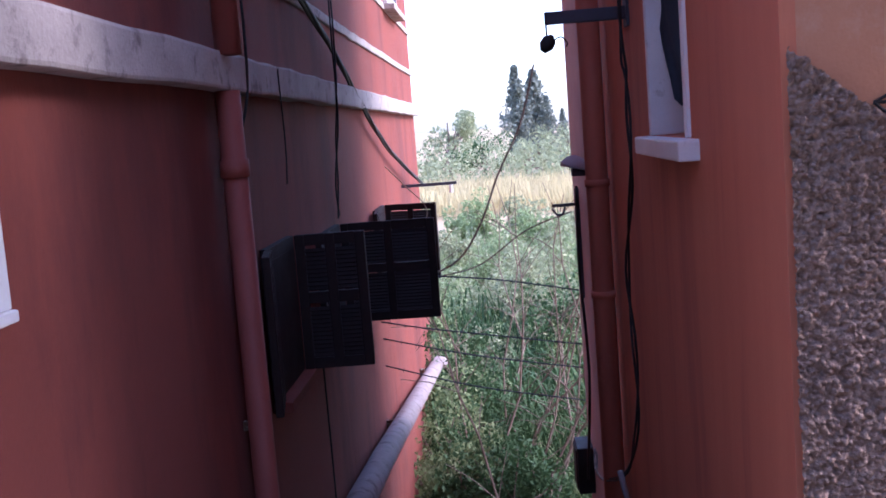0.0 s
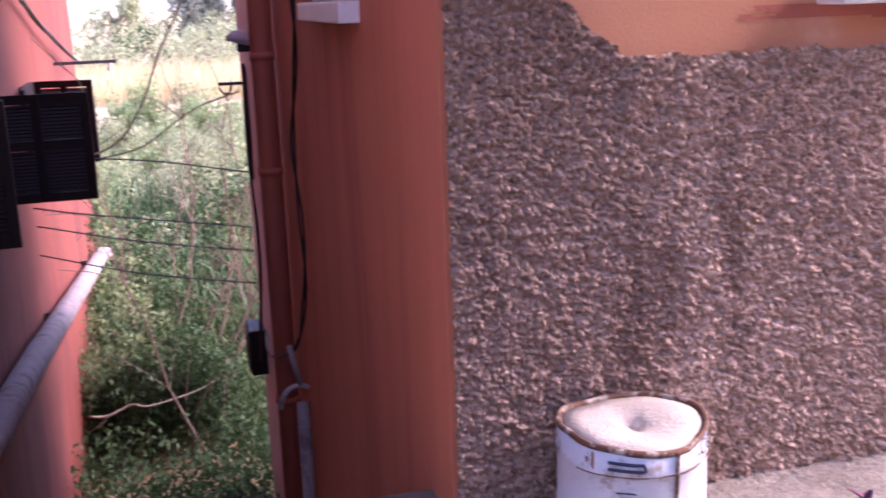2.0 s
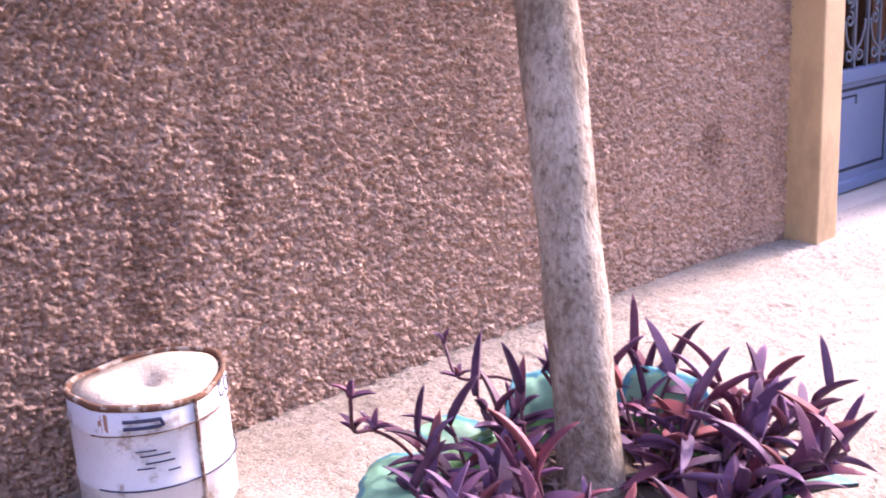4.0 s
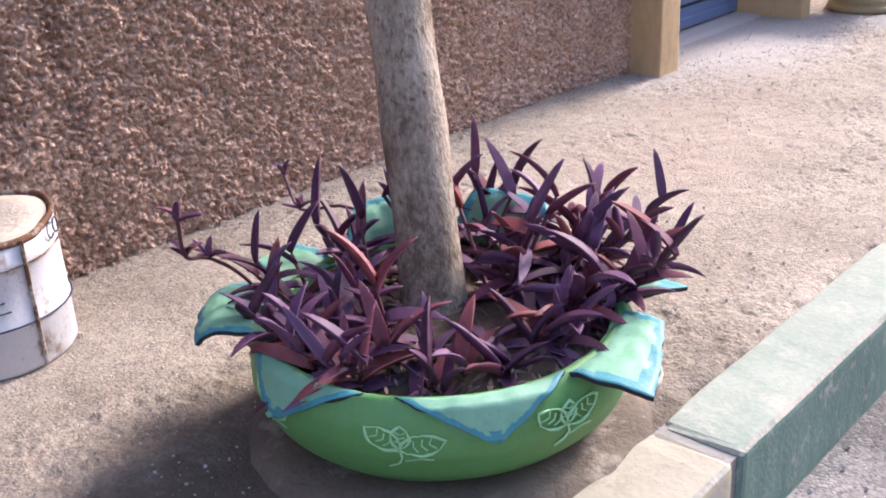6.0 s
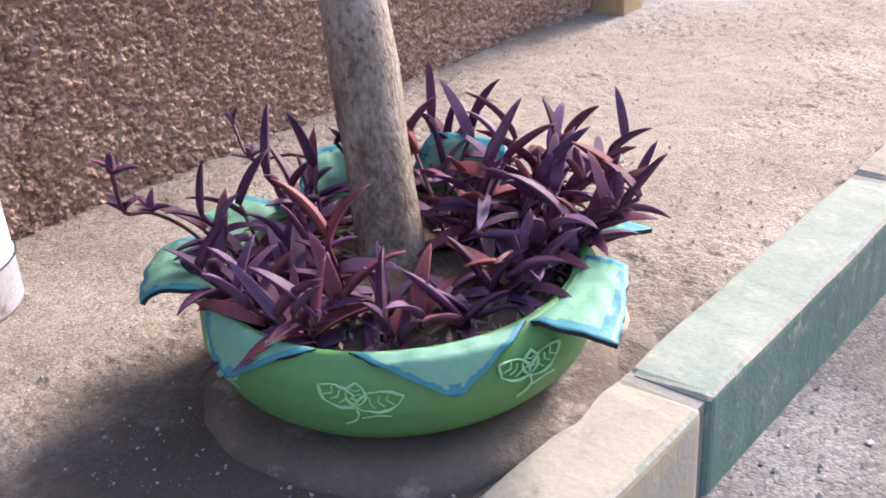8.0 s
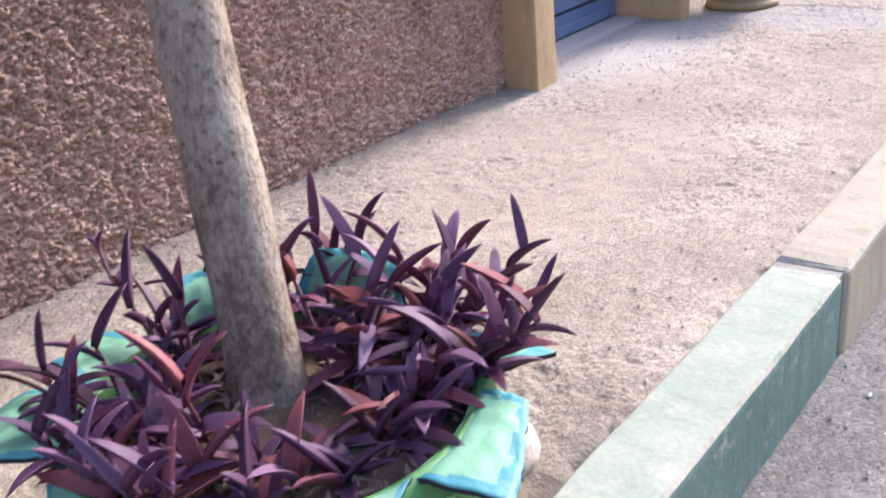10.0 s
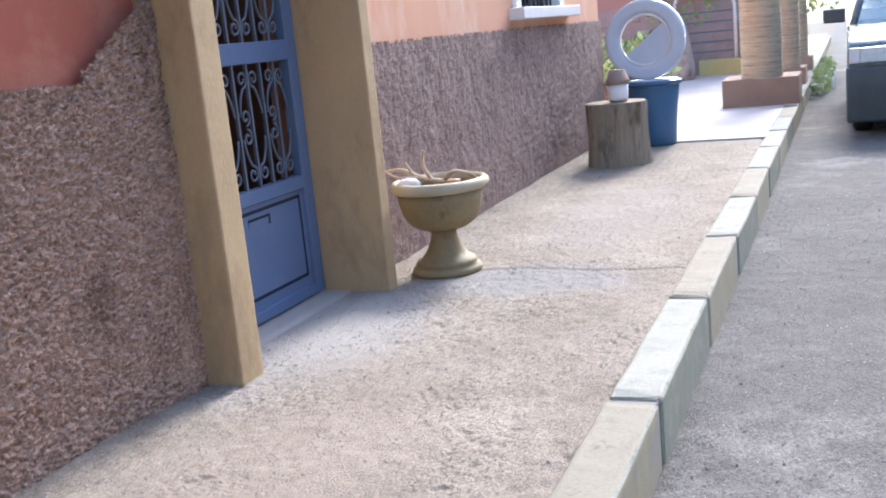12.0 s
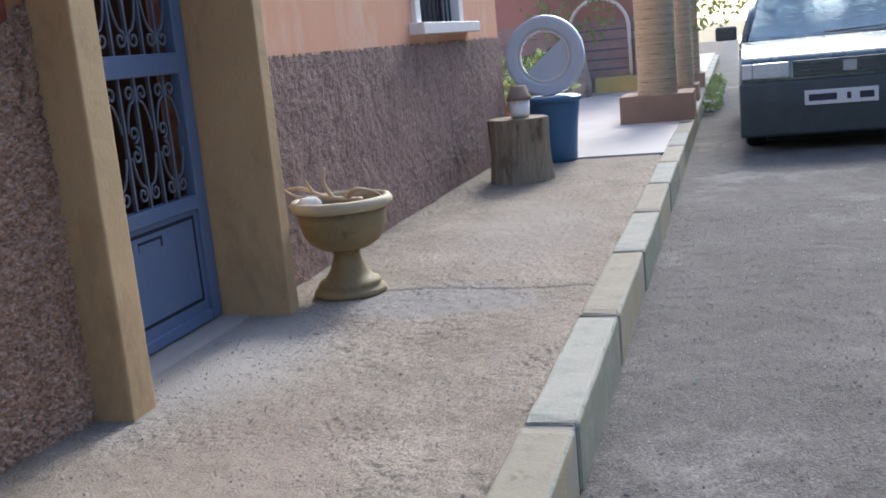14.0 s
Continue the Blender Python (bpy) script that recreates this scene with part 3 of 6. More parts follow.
def plinth_top(x):
    """Upper edge of the rough-cast: it steps up beside the corner and the door."""
    jag = 0.008 * (value_noise(x * 24, x * 0 + 3) - 0.5) + 0.012 * (value_noise(x * 70, x * 0 + 9) - 0.5)
    z = np.where(x < 2.51, 0.985 + (2.51 - x) * 0.83, 0.985)
    z = np.where(x > 4.58, 1.005 + (x - 4.58) * 0.70, z)
    z = np.where(x > 5.5, 1.01, z)
    return z + jag


def rough_place(U, V):
    x, z = U + 0.3 * V, V - 0.12 * U
    h = 0.017 * grains(x * 108, z * 124, 3) + 0.010 * grains(x * 52, z * 60, 19) + 0.006 * grains(x * 190, z * 205, 11) + 0.010 * grains(x * 27, z * 31, 41) + 0.008 * value_noise(U * 9, V * 9)
    h = h + 0.040 * np.clip((U - 4.25) / 0.65, 0, 1) ** 2  # the coat thickens towards the door pillar
    return np.stack([U, WALL_Y - 0.006 - h, V], -1)


def far_place(U, V):
    h = 0.006 * value_noise(U * 42, V * 46) + 0.004 * value_noise(U * 80, V * 85 + 20) + 0.008 * value_noise(U * 9, V * 9)
    return np.stack([U, WALL_Y - 0.006 - h, V], -1)


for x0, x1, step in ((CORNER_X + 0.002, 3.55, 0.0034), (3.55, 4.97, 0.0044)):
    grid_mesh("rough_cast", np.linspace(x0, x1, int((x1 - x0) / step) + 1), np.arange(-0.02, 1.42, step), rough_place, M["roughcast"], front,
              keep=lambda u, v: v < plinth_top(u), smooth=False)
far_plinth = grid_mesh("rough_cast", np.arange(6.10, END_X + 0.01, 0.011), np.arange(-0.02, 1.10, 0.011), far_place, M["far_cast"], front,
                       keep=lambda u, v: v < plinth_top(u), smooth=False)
H_TOP = 6.0
# near window opening: x 3.06 to 3.74, z 1.135 to 2.2
for x0, x1, z0, z1 in ((CORNER_X + 0.03, 3.06, LOW_Z - 0.3, H_TOP), (3.74, 5.03, LOW_Z - 0.3, H_TOP), (3.06, 3.74, LOW_Z - 0.3, 1.135), (3.06, 3.74, 2.2, H_TOP)):
    part("wall_panel", box(x0, x1, WALL_Y, 3.90, z0, z1), M["salmon"], front)
part("wall_panel", box(5.03, 6.05, WALL_Y, 3.90, 2.12, H_TOP), M["salmon"], front)
# window opening in the far stretch: x 8.78 to 9.86, z 1.14 to 2.2
part("wall_panel", box(6.05, 8.78, WALL_Y, 3.90, LOW_Z - 0.3, H_TOP), M["pale_salmon"], front)
part("wall_panel", box(9.86, END_X, WALL_Y, 3.90, LOW_Z - 0.3, H_TOP), M["pale_salmon"], front)
part("wall_panel", box(8.78, 9.86, WALL_Y, 3.90, LOW_Z - 0.3, 1.14), M["pale_salmon"], front)
part("wall_panel", box(8.78, 9.86, WALL_Y, 3.90, 2.2, H_TOP), M["pale_salmon"], front)
# dull red field over the salmon band, with a narrow strip below the sill
for fx0, fx1, z_low, z_high in ((2.74, 3.82, 1.035, 1.082), (3.82, 4.30, 1.035, 1.75), (4.30, 4.93, 0.90, 1.75)):
    grid_mesh("paint_field", np.arange(fx0, fx1 + 0.004, 0.006), np.arange(z_low, z_high, 0.006), lambda U, V: np.stack([U, WALL_Y - 0.003 + 0 * U, V], -1), M["red_dull"], front,
              keep=lambda u, v: (value_noise(u * 30, v * 140) < (u - 2.74) / 0.16) & (v > z_low + 0.012 * value_noise(u * 3, u * 0 + 6)))
part("paint_field", box(3.82, 4.93, WALL_Y - 0.003, WALL_Y, 1.75, 3.0), M["red_dull"], front, "dull red paint over the salmon band")

window_3 = empty("window_3", (3.40, WALL_Y, 1.135))
structure(window_3, "white framed window with a projecting white sill over the rough-cast", "window")
fr = bmesh.new()
for x0, x1, z0, z1 in ((-0.34, -0.28, 0.0, 1.06), (0.28, 0.34, 0.0, 1.06), (-0.28, 0.28, 1.0, 1.06)):
    add_box(fr, x0, x1, 0.02, 0.10, z0, z1, 0.006)
part("window_frame", fr, M["white_paint"], window_3)
part("window_sill", box(-0.43, 0.41, -0.10, 0.12, -0.062, 0.0, 0.008), M["white_paint"], window_3, "worn white sill")
part("pane", box(-0.28, 0.28, 0.06, 0.066, 0.0, 1.0), M["window_glass"], window_3)
# dark back sheet stands for the unlit room
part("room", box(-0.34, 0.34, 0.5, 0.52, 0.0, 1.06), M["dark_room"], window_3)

window_1 = empty("window_1", (9.32, WALL_Y, 1.14))
structure(window_1, "white framed window with grey bars and a white sill", "window")
fr = bmesh.new()
for x0, x1, z0, z1 in ((-0.60, -0.49, 0.0, 1.14), (0.49, 0.60, 0.0, 1.14), (-0.60, 0.60, 1.06, 1.17)):
    add_box(fr, x0, x1, -0.03, 0.10, z0, z1, 0.006)
part("window_frame", fr, M["white_paint"], window_1)
part("window_sill", box(-0.68, 0.80, -0.10, 0.12, -0.075, 0.0, 0.008), M["white_paint"], window_1)
part("pane", box(-0.52, 0.52, 0.12, 0.126, 0.0, 1.08), M["window_glass"], window_1)
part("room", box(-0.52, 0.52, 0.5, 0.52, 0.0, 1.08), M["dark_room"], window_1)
for k in range(9):
    x = -0.44 + 0.11 * k
    part("bar", tube(bmesh.new(), [(x, 0.03, 0.0), (x, 0.03, 1.07)], 0.008, 6), M["iron"], window_1)
for z in (0.2, 0.55, 0.9):
    part("bar", box(-0.49, 0.49, 0.025, 0.035, z, z + 0.018), M["iron"], window_1)

# back, side and roof of the house
side = part("wall_side", box(CORNER_X, CORNER_X + 0.25, 3.905, 4.60, LOW_Z - 0.3, H_TOP), M["red_side"])
structure(side, "smooth terracotta painted side wall of the house", "wall")
# its opening: y 4.60 to 5.32, z 1.12 to 2.25
for y0, y1, z0, z1, mt in ((4.60, 5.32, LOW_Z - 0.3, 1.12, "red_side"), (4.60, 5.32, 2.25, H_TOP, "red_side"), (5.32, 6.85, LOW_Z - 0.3, H_TOP, "red_side"), (6.85, 9.3, LOW_Z - 0.3, H_TOP, "pale_wall")):
    part("wall_panel", box(CORNER_X, CORNER_X + 0.25, y0, y1, z0, z1), M[mt], side)
part("wall_panel", box(CORNER_X, CORNER_X + 0.25, WALL_Y + 0.002, 3.905, LOW_Z - 0.3, H_TOP), M["red_side"], side).location = (-0.002, 0, 0)
back = part("wall_back", box(CORNER_X, END_X, 9.05, 9.30, LOW_Z - 0.3, H_TOP), M["pale_wall"])
back.location = (0.002, 0.002, 0)
structure(back, "pale rendered back wall of the house", "wall")
east = part("wall_east", box(END_X - 0.25, END_X - 0.003, 3.905, 9.04, LOW_Z - 0.3, H_TOP), M["pale_salmon"])
structure(east, "salmon end wall of the house", "wall")
roof = part("roof", box(CORNER_X - 0.1, END_X + 0.1, WALL_Y - 0.12, 9.4, H_TOP + 0.003, H_TOP + 0.2), M["white_ledge"])
structure(roof, "flat concrete roof slab of the house", "roof")

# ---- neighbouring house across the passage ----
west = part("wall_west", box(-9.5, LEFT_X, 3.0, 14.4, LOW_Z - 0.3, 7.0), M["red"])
structure(west, "terracotta rendered side wall of the neighbouring house", "wall")

# ---- plain wall over the road: unseen, added to close the street and bounce light ----
south = part("wall_south", box(-30, 40, -6.3, -6.0, -0.5, 6.2), M["far_wall"])
structure(south, "plain pale wall added over the street, out of view", "wall")


def thing(name, at, label, category, group="", turn=0.0):
    ob = empty(name, at)
    ob.rotation_euler = (0, 0, radians(turn))
    return tagged(ob, label, category, group)


def quads_mesh(name, P, mat, parent=None):
    """One mesh of loose four-cornered leaves; P has the shape (n, 4, 3)."""
    n = len(P)
    me = bpy.data.meshes.new(name)
    me.vertices.add(n * 4)
    me.vertices.foreach_set("co", P.reshape(-1))
    me.loops.add(n * 4)
    me.loops.foreach_set("vertex_index", np.arange(n * 4, dtype=np.int32))
    me.polygons.add(n)
    me.polygons.foreach_set("loop_start", np.arange(0, n * 4, 4, dtype=np.int32))
    me.update(calc_edges=True)
    me.materials.append(mat)
    ob = new(name, me)
    ob.parent = parent
    return ob


def leaves(C, size, aspect, rs, up=0.0):
    """Leaf corners round the centres C, turned at random."""
    n = len(C)
    d = rs.normal(size=(n, 3))
    d[:, 2] += up
    d /= np.linalg.norm(d, axis=1, keepdims=True)
    e = np.cross(d, rs.normal(size=(n, 3)))
    e /= np.linalg.norm(e, axis=1, keepdims=True)
    s = (size * rs.uniform(0.6, 1.4, n))[:, None]
    a, b = d * s, e * s * aspect
    return np.stack([C - a * 0.5, C + b * 0.5, C + a * 0.5, C - b * 0.5], 1)


def clumps(n, centres, radii, rs, squash=(1, 1, 1)):
    k = rs.randint(len(centres), size=n)
    d = rs.normal(size=(n, 3))
    d /= np.linalg.norm(d, axis=1, keepdims=True)
    return np.asarray(centres)[k] + d * (np.asarray(radii)[k] * rs.uniform(0.35, 1.0, n) ** 0.5)[:, None] * np.array(squash)


# ---- passage: fittings of the neighbouring house ----
def band(name, z0, z1, out, mat, label):
    ob = part(name, box(LEFT_X + 0.001, LEFT_X + out, 3.0, 14.4 + out, z0, z1, 0.012), M[mat])
    bm = bmesh.new()
    bm.from_mesh(ob.data)
    bmesh.ops.subdivide_edges(bm, edges=[e for e in bm.edges if e.calc_length() > 3], cuts=70)
    for v in bm.verts:
        v.co.z += 0.010 * noise.noise(v.co * 3.3)
    bm.to_mesh(ob.data)
    bm.free()
    return structure(ob, label, "ledge")


band("ledge", 1.385, 1.515, 0.075, "white_ledge", "weathered whitewashed concrete ledge along the red wall")
band("stripe", 1.87, 1.93, 0.018, "white_ledge", "white painted string course on the red wall")
band("stripe", 2.36, 2.42, 0.018, "white_ledge", "upper white painted string course on the red wall")

pipe = thing("drain_pipe", (LEFT_X + 0.062, 5.10, 0), "red painted downpipe fixed to the terracotta wall", "drain pipe")
part("lower_pipe", tube(bmesh.new(), [(0, 0, LOW_Z), (0, 0, 1.384)], 0.043, 14), M["red_pipe"], pipe, smooth=True)
part("collar", tube(bmesh.new(), [(0, 0, 1.09), (0, 0, 1.15)], 0.051, 14), M["red_pipe"], pipe, smooth=True)
part("upper_pipe", tube(bmesh.new(), [(0.03, -0.05, 1.50), (0.03, -0.05, 5.5)], 0.045, 14), M["red_pipe"], pipe, smooth=True)
part("wall_clip", box(-0.058, 0.0, -0.012, 0.012, 0.2, 0.23), M["rust"], pipe)

low = thing("waste_pipe", (LEFT_X, 0, 0), "sloping whitewashed waste pipe along the red wall", "pipe")
part("pipe_run", tube(bmesh.new(), [(0.10, 3.2, -0.36), (0.10, 8.0, -0.88), (0.11, 13.7, -1.57), (0.14, 13.95, -1.63)], 0.080, 16), M["pipe_grey"], low, smooth=True)
for y in (6.0, 9.2, 12.4):
    z = -0.36 - (y - 3.2) * 0.115
    part("bracket", box(0.0, 0.05, y - 0.02, y + 0.02, z - 0.09, z + 0.09), M["rust"], low)


def louvre_leaf(width, height, slats_from=0.08):
    """A shutter leaf in the x-z plane, hinged at x = 0: stiles, rails and tilted slats."""
    leaf = bmesh.new()
    st = 0.045
    for x0, x1 in ((0, st), (width / 2 - st / 2, width / 2 + st / 2), (width - st, width)):
        add_box(leaf, x0, x1, -0.016, 0.016, 0, height, 0.004, 1)
    for z0, z1 in ((0, 0.05), (height * 0.49, height * 0.49 + 0.05), (height - 0.05, height)):
        add_box(leaf, st, width / 2 - st / 2, -0.014, 0.014, z0, z1)
        add_box(leaf, width / 2 + st / 2, width - st, -0.014, 0.014, z0, z1)
    slat_me = []
    for x0, x1 in ((st, width / 2 - st / 2), (width / 2 + st / 2, width - st)):
        z = 0.06
        while z < height - 0.06:
            if not (height * 0.47 < z < height * 0.49 + 0.055):
                slat_me.append((x0, x1, z))
            z += 0.019
    return leaf, slat_me


def shutter_window(y0, y1, z0, z1, near_width, far_width, far_open, label, near_open=172):
    w = thing("shuttered_window", (LEFT_X, 0, 0), label, "window", "shuttered windows")
    part("window_frame", box(0.001, 0.03, y0, y1, z0, z1), M["shutter"], w)
    # solid wall behind: a dark sheet stands for the shaded window hole
    part("opening", box(0.028, 0.036, y0 + 0.05, y1 - 0.05, z0 + 0.05, z1 - 0.05), M["shutter"], w)
    part("window_sill", box(0.001, 0.085, y0 - 0.04, y1 + 0.04, z0 - 0.045, z0 - 0.002, 0.006), M["red"], w)
    for hinge_y, width, ang in ((y1, far_width, far_open), (y0, near_width, -near_open)):
        bm, slat_list = louvre_leaf(width, z1 - z0)
        # closed leaf of the far hinge lies towards -y
        base = Matrix.Translation((0.035, hinge_y, z0)) @ Matrix.Rotation(radians(-90 + ang) if ang > 0 else radians(90 + ang), 4, 'Z')
        leaf = part("shutter_leaf", move(bm, base), M["shutter"], w)
        for x0, x1, z in slat_list:
            sb = box(x0, x1, -0.013, 0.013, -0.0025, 0.0025)
            move(sb, base @ Matrix.Translation((0, 0, z)) @ Matrix.Rotation(radians(30), 4, 'X'))
            part("slat", sb, M["shutter"], leaf)
    return w


shutter_window(5.60, 6.14, 0.17, 0.78, 0.27, 0.315, 92, "dark louvred shutters open on a small alley window", near_open=170)
shutter_window(6.92, 7.52, 0.12, 0.70, 0.30, 0.545, 90, "black louvred shutter standing open across the alley", near_open=176)
shutter_window(9.4, 10.0, 0.0, 0.62, 0.30, 0.43, 78, "far dark louvred shutters with worn paint", near_open=176)

side_window = thing("small_window", (LEFT_X, 3.225, 0.93), "white framed small window in the red wall", "window")
fw = bmesh.new()
for a0, a1, z0, z1 in ((-0.21, -0.17, 0, 0.24), (0.165, 0.21, 0, 0.24), (-0.21, 0.21, 0.2, 0.24)):
    add_box(fw, 0.001, 0.04, a0, a1, z0, z1, 0.004)
part("window_frame", fw, M["white_paint"], side_window)
part("window_sill", box(0.001, 0.05, -0.22, 0.215, -0.025, -0.001, 0.006), M["white_paint"], side_window)
part("pane", box(0.004, 0.01, -0.17, 0.165, 0.0, 0.2), M["dark_line"], side_window)

upper_window = thing("upper_window", (LEFT_X, 12.1, 2.3), "white framed upper window high on the red wall", "window")
part("window_frame", box(0.001, 0.05, -0.5, 0.5, 0.12, 1.1, 0.01), M["white_paint"], upper_window)
part("pane", box(0.05, 0.056, -0.4, 0.4, 0.22, 1.0), M["dark_line"], upper_window)
part("window_sill", box(0.001, 0.12, -0.6, 0.6, 0.06, 0.118, 0.01), M["white_ledge"], upper_window)


def cable(pts, r, label, strands=1, mat="black", n=5):
    line = smooth_line(pts, n)
    root = thing("cable", (0, 0, 0), label, "cable")
    for s in range(strands):
        bm = bmesh.new()
        off = [p + Vector((0.008 * math.sin(i * 0.7 + s * 2.1), 0.012 * math.sin(i * 0.35 + s), 0.010 * math.cos(i * 0.7 + s * 2.1))) if strands > 1 else p for i, p in enumerate(line)]
        part("strand", tube(bm, off, r, 6), M[mat], root, smooth=True)
    return root


cable([(0.66, 6.2, 1.98), (0.66, 7.67, 1.70), (0.66, 8.8, 1.41), (0.67, 10.5, 1.04), (0.72, 13.3, 0.60)], 0.011, "twisted black power cables sagging along the red wall", 3)
cable([(0.67, 5.34, 2.4), (0.68, 5.35, 1.48), (0.64, 5.26, 1.11), (0.63, 5.22, 0.2), (0.62, 5.22, -1.5)], 0.006, "thin black cable hanging down the red wall")
cable([(0.68, 7.5, 2.6), (0.69, 7.48, 1.5), (0.64, 7.55, 1.08), (0.64, 7.49, 0.74)], 0.0055, "black cable drop to the shutters", 2)
cable([(0.68, 5.9, 1.5), (0.68, 5.92, 1.2), (0.67, 5.93, 1.02)], 0.003, "short loose wire under the ledge")
cable([(0.63, 6.6, 0.15), (0.63, 6.62, -0.6), (0.63, 6.6, -1.4)], 0.005, "thin cable below the shutters")

wall_bar = thing("cable_bracket", (LEFT_X, 12.0, 0.64), "iron cable bracket on the house corner", "bracket")
part("arm", box(0.0, 0.56, -0.015, 0.015, 0, 0.03), M["iron"], wall_bar)
part("insulator", tube(bmesh.new(), [(0.5, 0, 0.0), (0.5, 0, -0.08)], 0.02, 8), M["white_paint"], wall_bar)

# ---- passage: fittings of the house side ----
window_2 = empty("window_2", (CORNER_X, 4.96, 1.12))
structure(window_2, "side window with white reveal, sill and hanging cloth", "window")
fr = bmesh.new()
for y0, y1, z0, z1 in ((-0.36, -0.315, 0.001, 1.12), (0.315, 0.36, 0.001, 1.12), (-0.36, 0.36, 1.08, 1.125)):
    add_box(fr, -0.012, 0.20, y0, y1, z0, z1, 0.004)
part("window_frame", fr, M["white_paint"], window_2)
part("window_sill", box(-0.06, 0.22, -0.47, 0.40, -0.062, -0.001, 0.007), M["white_paint"], window_2)
part("pane", box(0.19, 0.196, -0.32, 0.32, 0.0, 1.1), M["dark_line"], window_2)
cl = bmesh.new()
rows_c = []
for i in range(15):
    t = i / 14
    row = []
    for j in range(9):
        s = j / 8
        wid = 0.30 + 0.22 * math.sin(2.6 * t + 0.6) + 0.05 * math.sin(11 * t)
        row.append(cl.verts.new((0.03 + 0.02 * math.sin(7 * s + 3 * t), -0.25 + wid * s + 0.1 * math.sin(3.0 * t), 1.05 - 0.92 * t + 0.04 * math.sin(6 * s))))
    rows_c.append(row)
for a, b in zip(rows_c, rows_c[1:]):
    for k in range(8):
        cl.faces.new((a[k], a[k + 1], b[k + 1], b[k]))
bmesh.ops.solidify(cl, geom=cl.faces[:], thickness=0.004)
cloth = part("hanging_cloth", cl, M["cloth"], None, smooth=True)
cloth.location = (CORNER_X, 4.96, 1.12)
tagged(cloth, "dark teal cloth hung in the white side window", "cloth")

PIPE_Y = 6.75
vent = thing("vent_pipe", (CORNER_X, 6.30, 0), "thin grey plastic pipe with a hooked end on the alley wall", "pipe")
part("pipe_run", tube(bmesh.new(), [(-0.040, 0.0, LOW_Z), (-0.040, 0.0, -0.74)], 0.030, 12), M["pipe_grey"], vent, smooth=True)
part("hook", tube(bmesh.new(), smooth_line([(-0.005, 0.0, -0.665), (-0.05, 0.0, -0.652), (-0.10, 0.0, -0.665), (-0.135, 0.0, -0.71), (-0.145, 0.0, -0.76)], 5), 0.013, 10), M["white_ledge"], vent, "pale bent pipe end", smooth=True)
part("stub", tube(bmesh.new(), [(-0.045, 0.0, -0.65), (-0.085, 0.0, -0.45)], 0.014, 10), M["pipe_grey"], vent, smooth=True)
part("wall_clip", box(-0.075, -0.001, -0.012, 0.012, -1.5, -1.47), M["rust"], vent)
pipe_r = thing("drain_pipe", (CORNER_X - 0.068, PIPE_Y, 0), "dusty red downpipe on the alley wall", "drain pipe")
part("lower_pipe", tube(bmesh.new(), [(0, 0, LOW_Z), (0, 0, 5.9)], 0.055, 14), M["red_dull"], pipe_r, smooth=True)
for z in (0.86, 0.30, -0.9):
    part("wall_clip", tube(bmesh.new(), [(0, 0, z), (0, 0, z + 0.035)], 0.062, 14), M["red_dull"], pipe_r, smooth=True)
cable([(2.08, 5.70, 2.6), (2.075, 5.66, 1.55), (2.075, 5.66, 1.32), (2.08, 5.63, 0.99), (2.075, 5.89, 0.63), (2.08, 5.86, 0.27), (2.07, 5.87, -0.12), (2.06, 6.28, -0.46), (2.0, 7.0, -0.72), (2.06, 8.0, -0.9)], 0.0055, "black cables hanging down the alley wall", 2)
cable([(2.09, 8.6, 0.75), (2.07, 8.5, 0.2), (2.09, 8.45, -0.5), (2.05, 8.6, -1.3)], 0.010, "black cable loop near the wall lamp")

arm = thing("lamp_bracket", (CORNER_X, 5.81, 1.58), "blue-grey iron bracket arm with a hanging lamp holder", "bracket")
part("arm_bar", box(-0.33, 0.0, -0.02, 0.02, 0.0, 0.05, 0.004), M["iron"], arm)
part("wall_plate", box(-0.012, 0.0, -0.05, 0.05, -0.03, 0.09), M["iron"], arm)
part("hanger", tube(bmesh.new(), [(-0.325, 0, 0.0), (-0.325, 0, -0.05)], 0.004, 6), M["black"], arm)
part("lamp_holder", move(lathe([(0.008, 0.04), (0.028, 0.02), (0.03, -0.01), (0.012, -0.035)], 14), Matrix.Translation((-0.325, 0, -0.075)) @ Matrix.Rotation(0.6, 4, 'Y')), M["black"], arm, smooth=True)
part("loose_wire", tube(bmesh.new(), smooth_line([(-0.31, 0, -0.07), (-0.27, 0, -0.05), (-0.245, 0, -0.075), (-0.25, 0, -0.09)]), 0.003, 5), M["black"], arm)

lampw = thing("wall_lamp", (CORNER_X, 8.0, 0.92), "faded blue wall lamp hood on the alley wall", "wall lamp")
part("hood", move(lathe([(0.085, 0.0), (0.08, 0.03), (0.05, 0.065), (0.015, 0.08)], 20), Matrix.Translation((-0.085, 0, -0.02)) @ Matrix.Rotation(0.25, 4, 'Y')), M["pale_wall"], lampw, smooth=True)
part("lamp_box", box(-0.10, 0.0, -0.04, 0.04, -0.07, -0.02, 0.008), M["iron"], lampw)

br = thing("small_bracket", (CORNER_X, 8.8, 0.60), "small black iron hook bracket on the wall", "bracket")
part("arm_bar", box(-0.19, 0.0, -0.012, 0.012, 0.0, 0.022), M["iron"], br)
part("hook", tube(bmesh.new(), smooth_line([(-0.10, 0, 0.0), (-0.12, 0, -0.05), (-0.16, 0, -0.05), (-0.19, 0, -0.01)]), 0.007, 6), M["iron"], br)
part("upright", box(-0.03, 0.0, -0.02, 0.02, -0.65, 0.12), M["iron"], br)

meter = thing("meter_box", (CORNER_X, 9.0, -1.5), "black meter box low on the alley wall", "box")
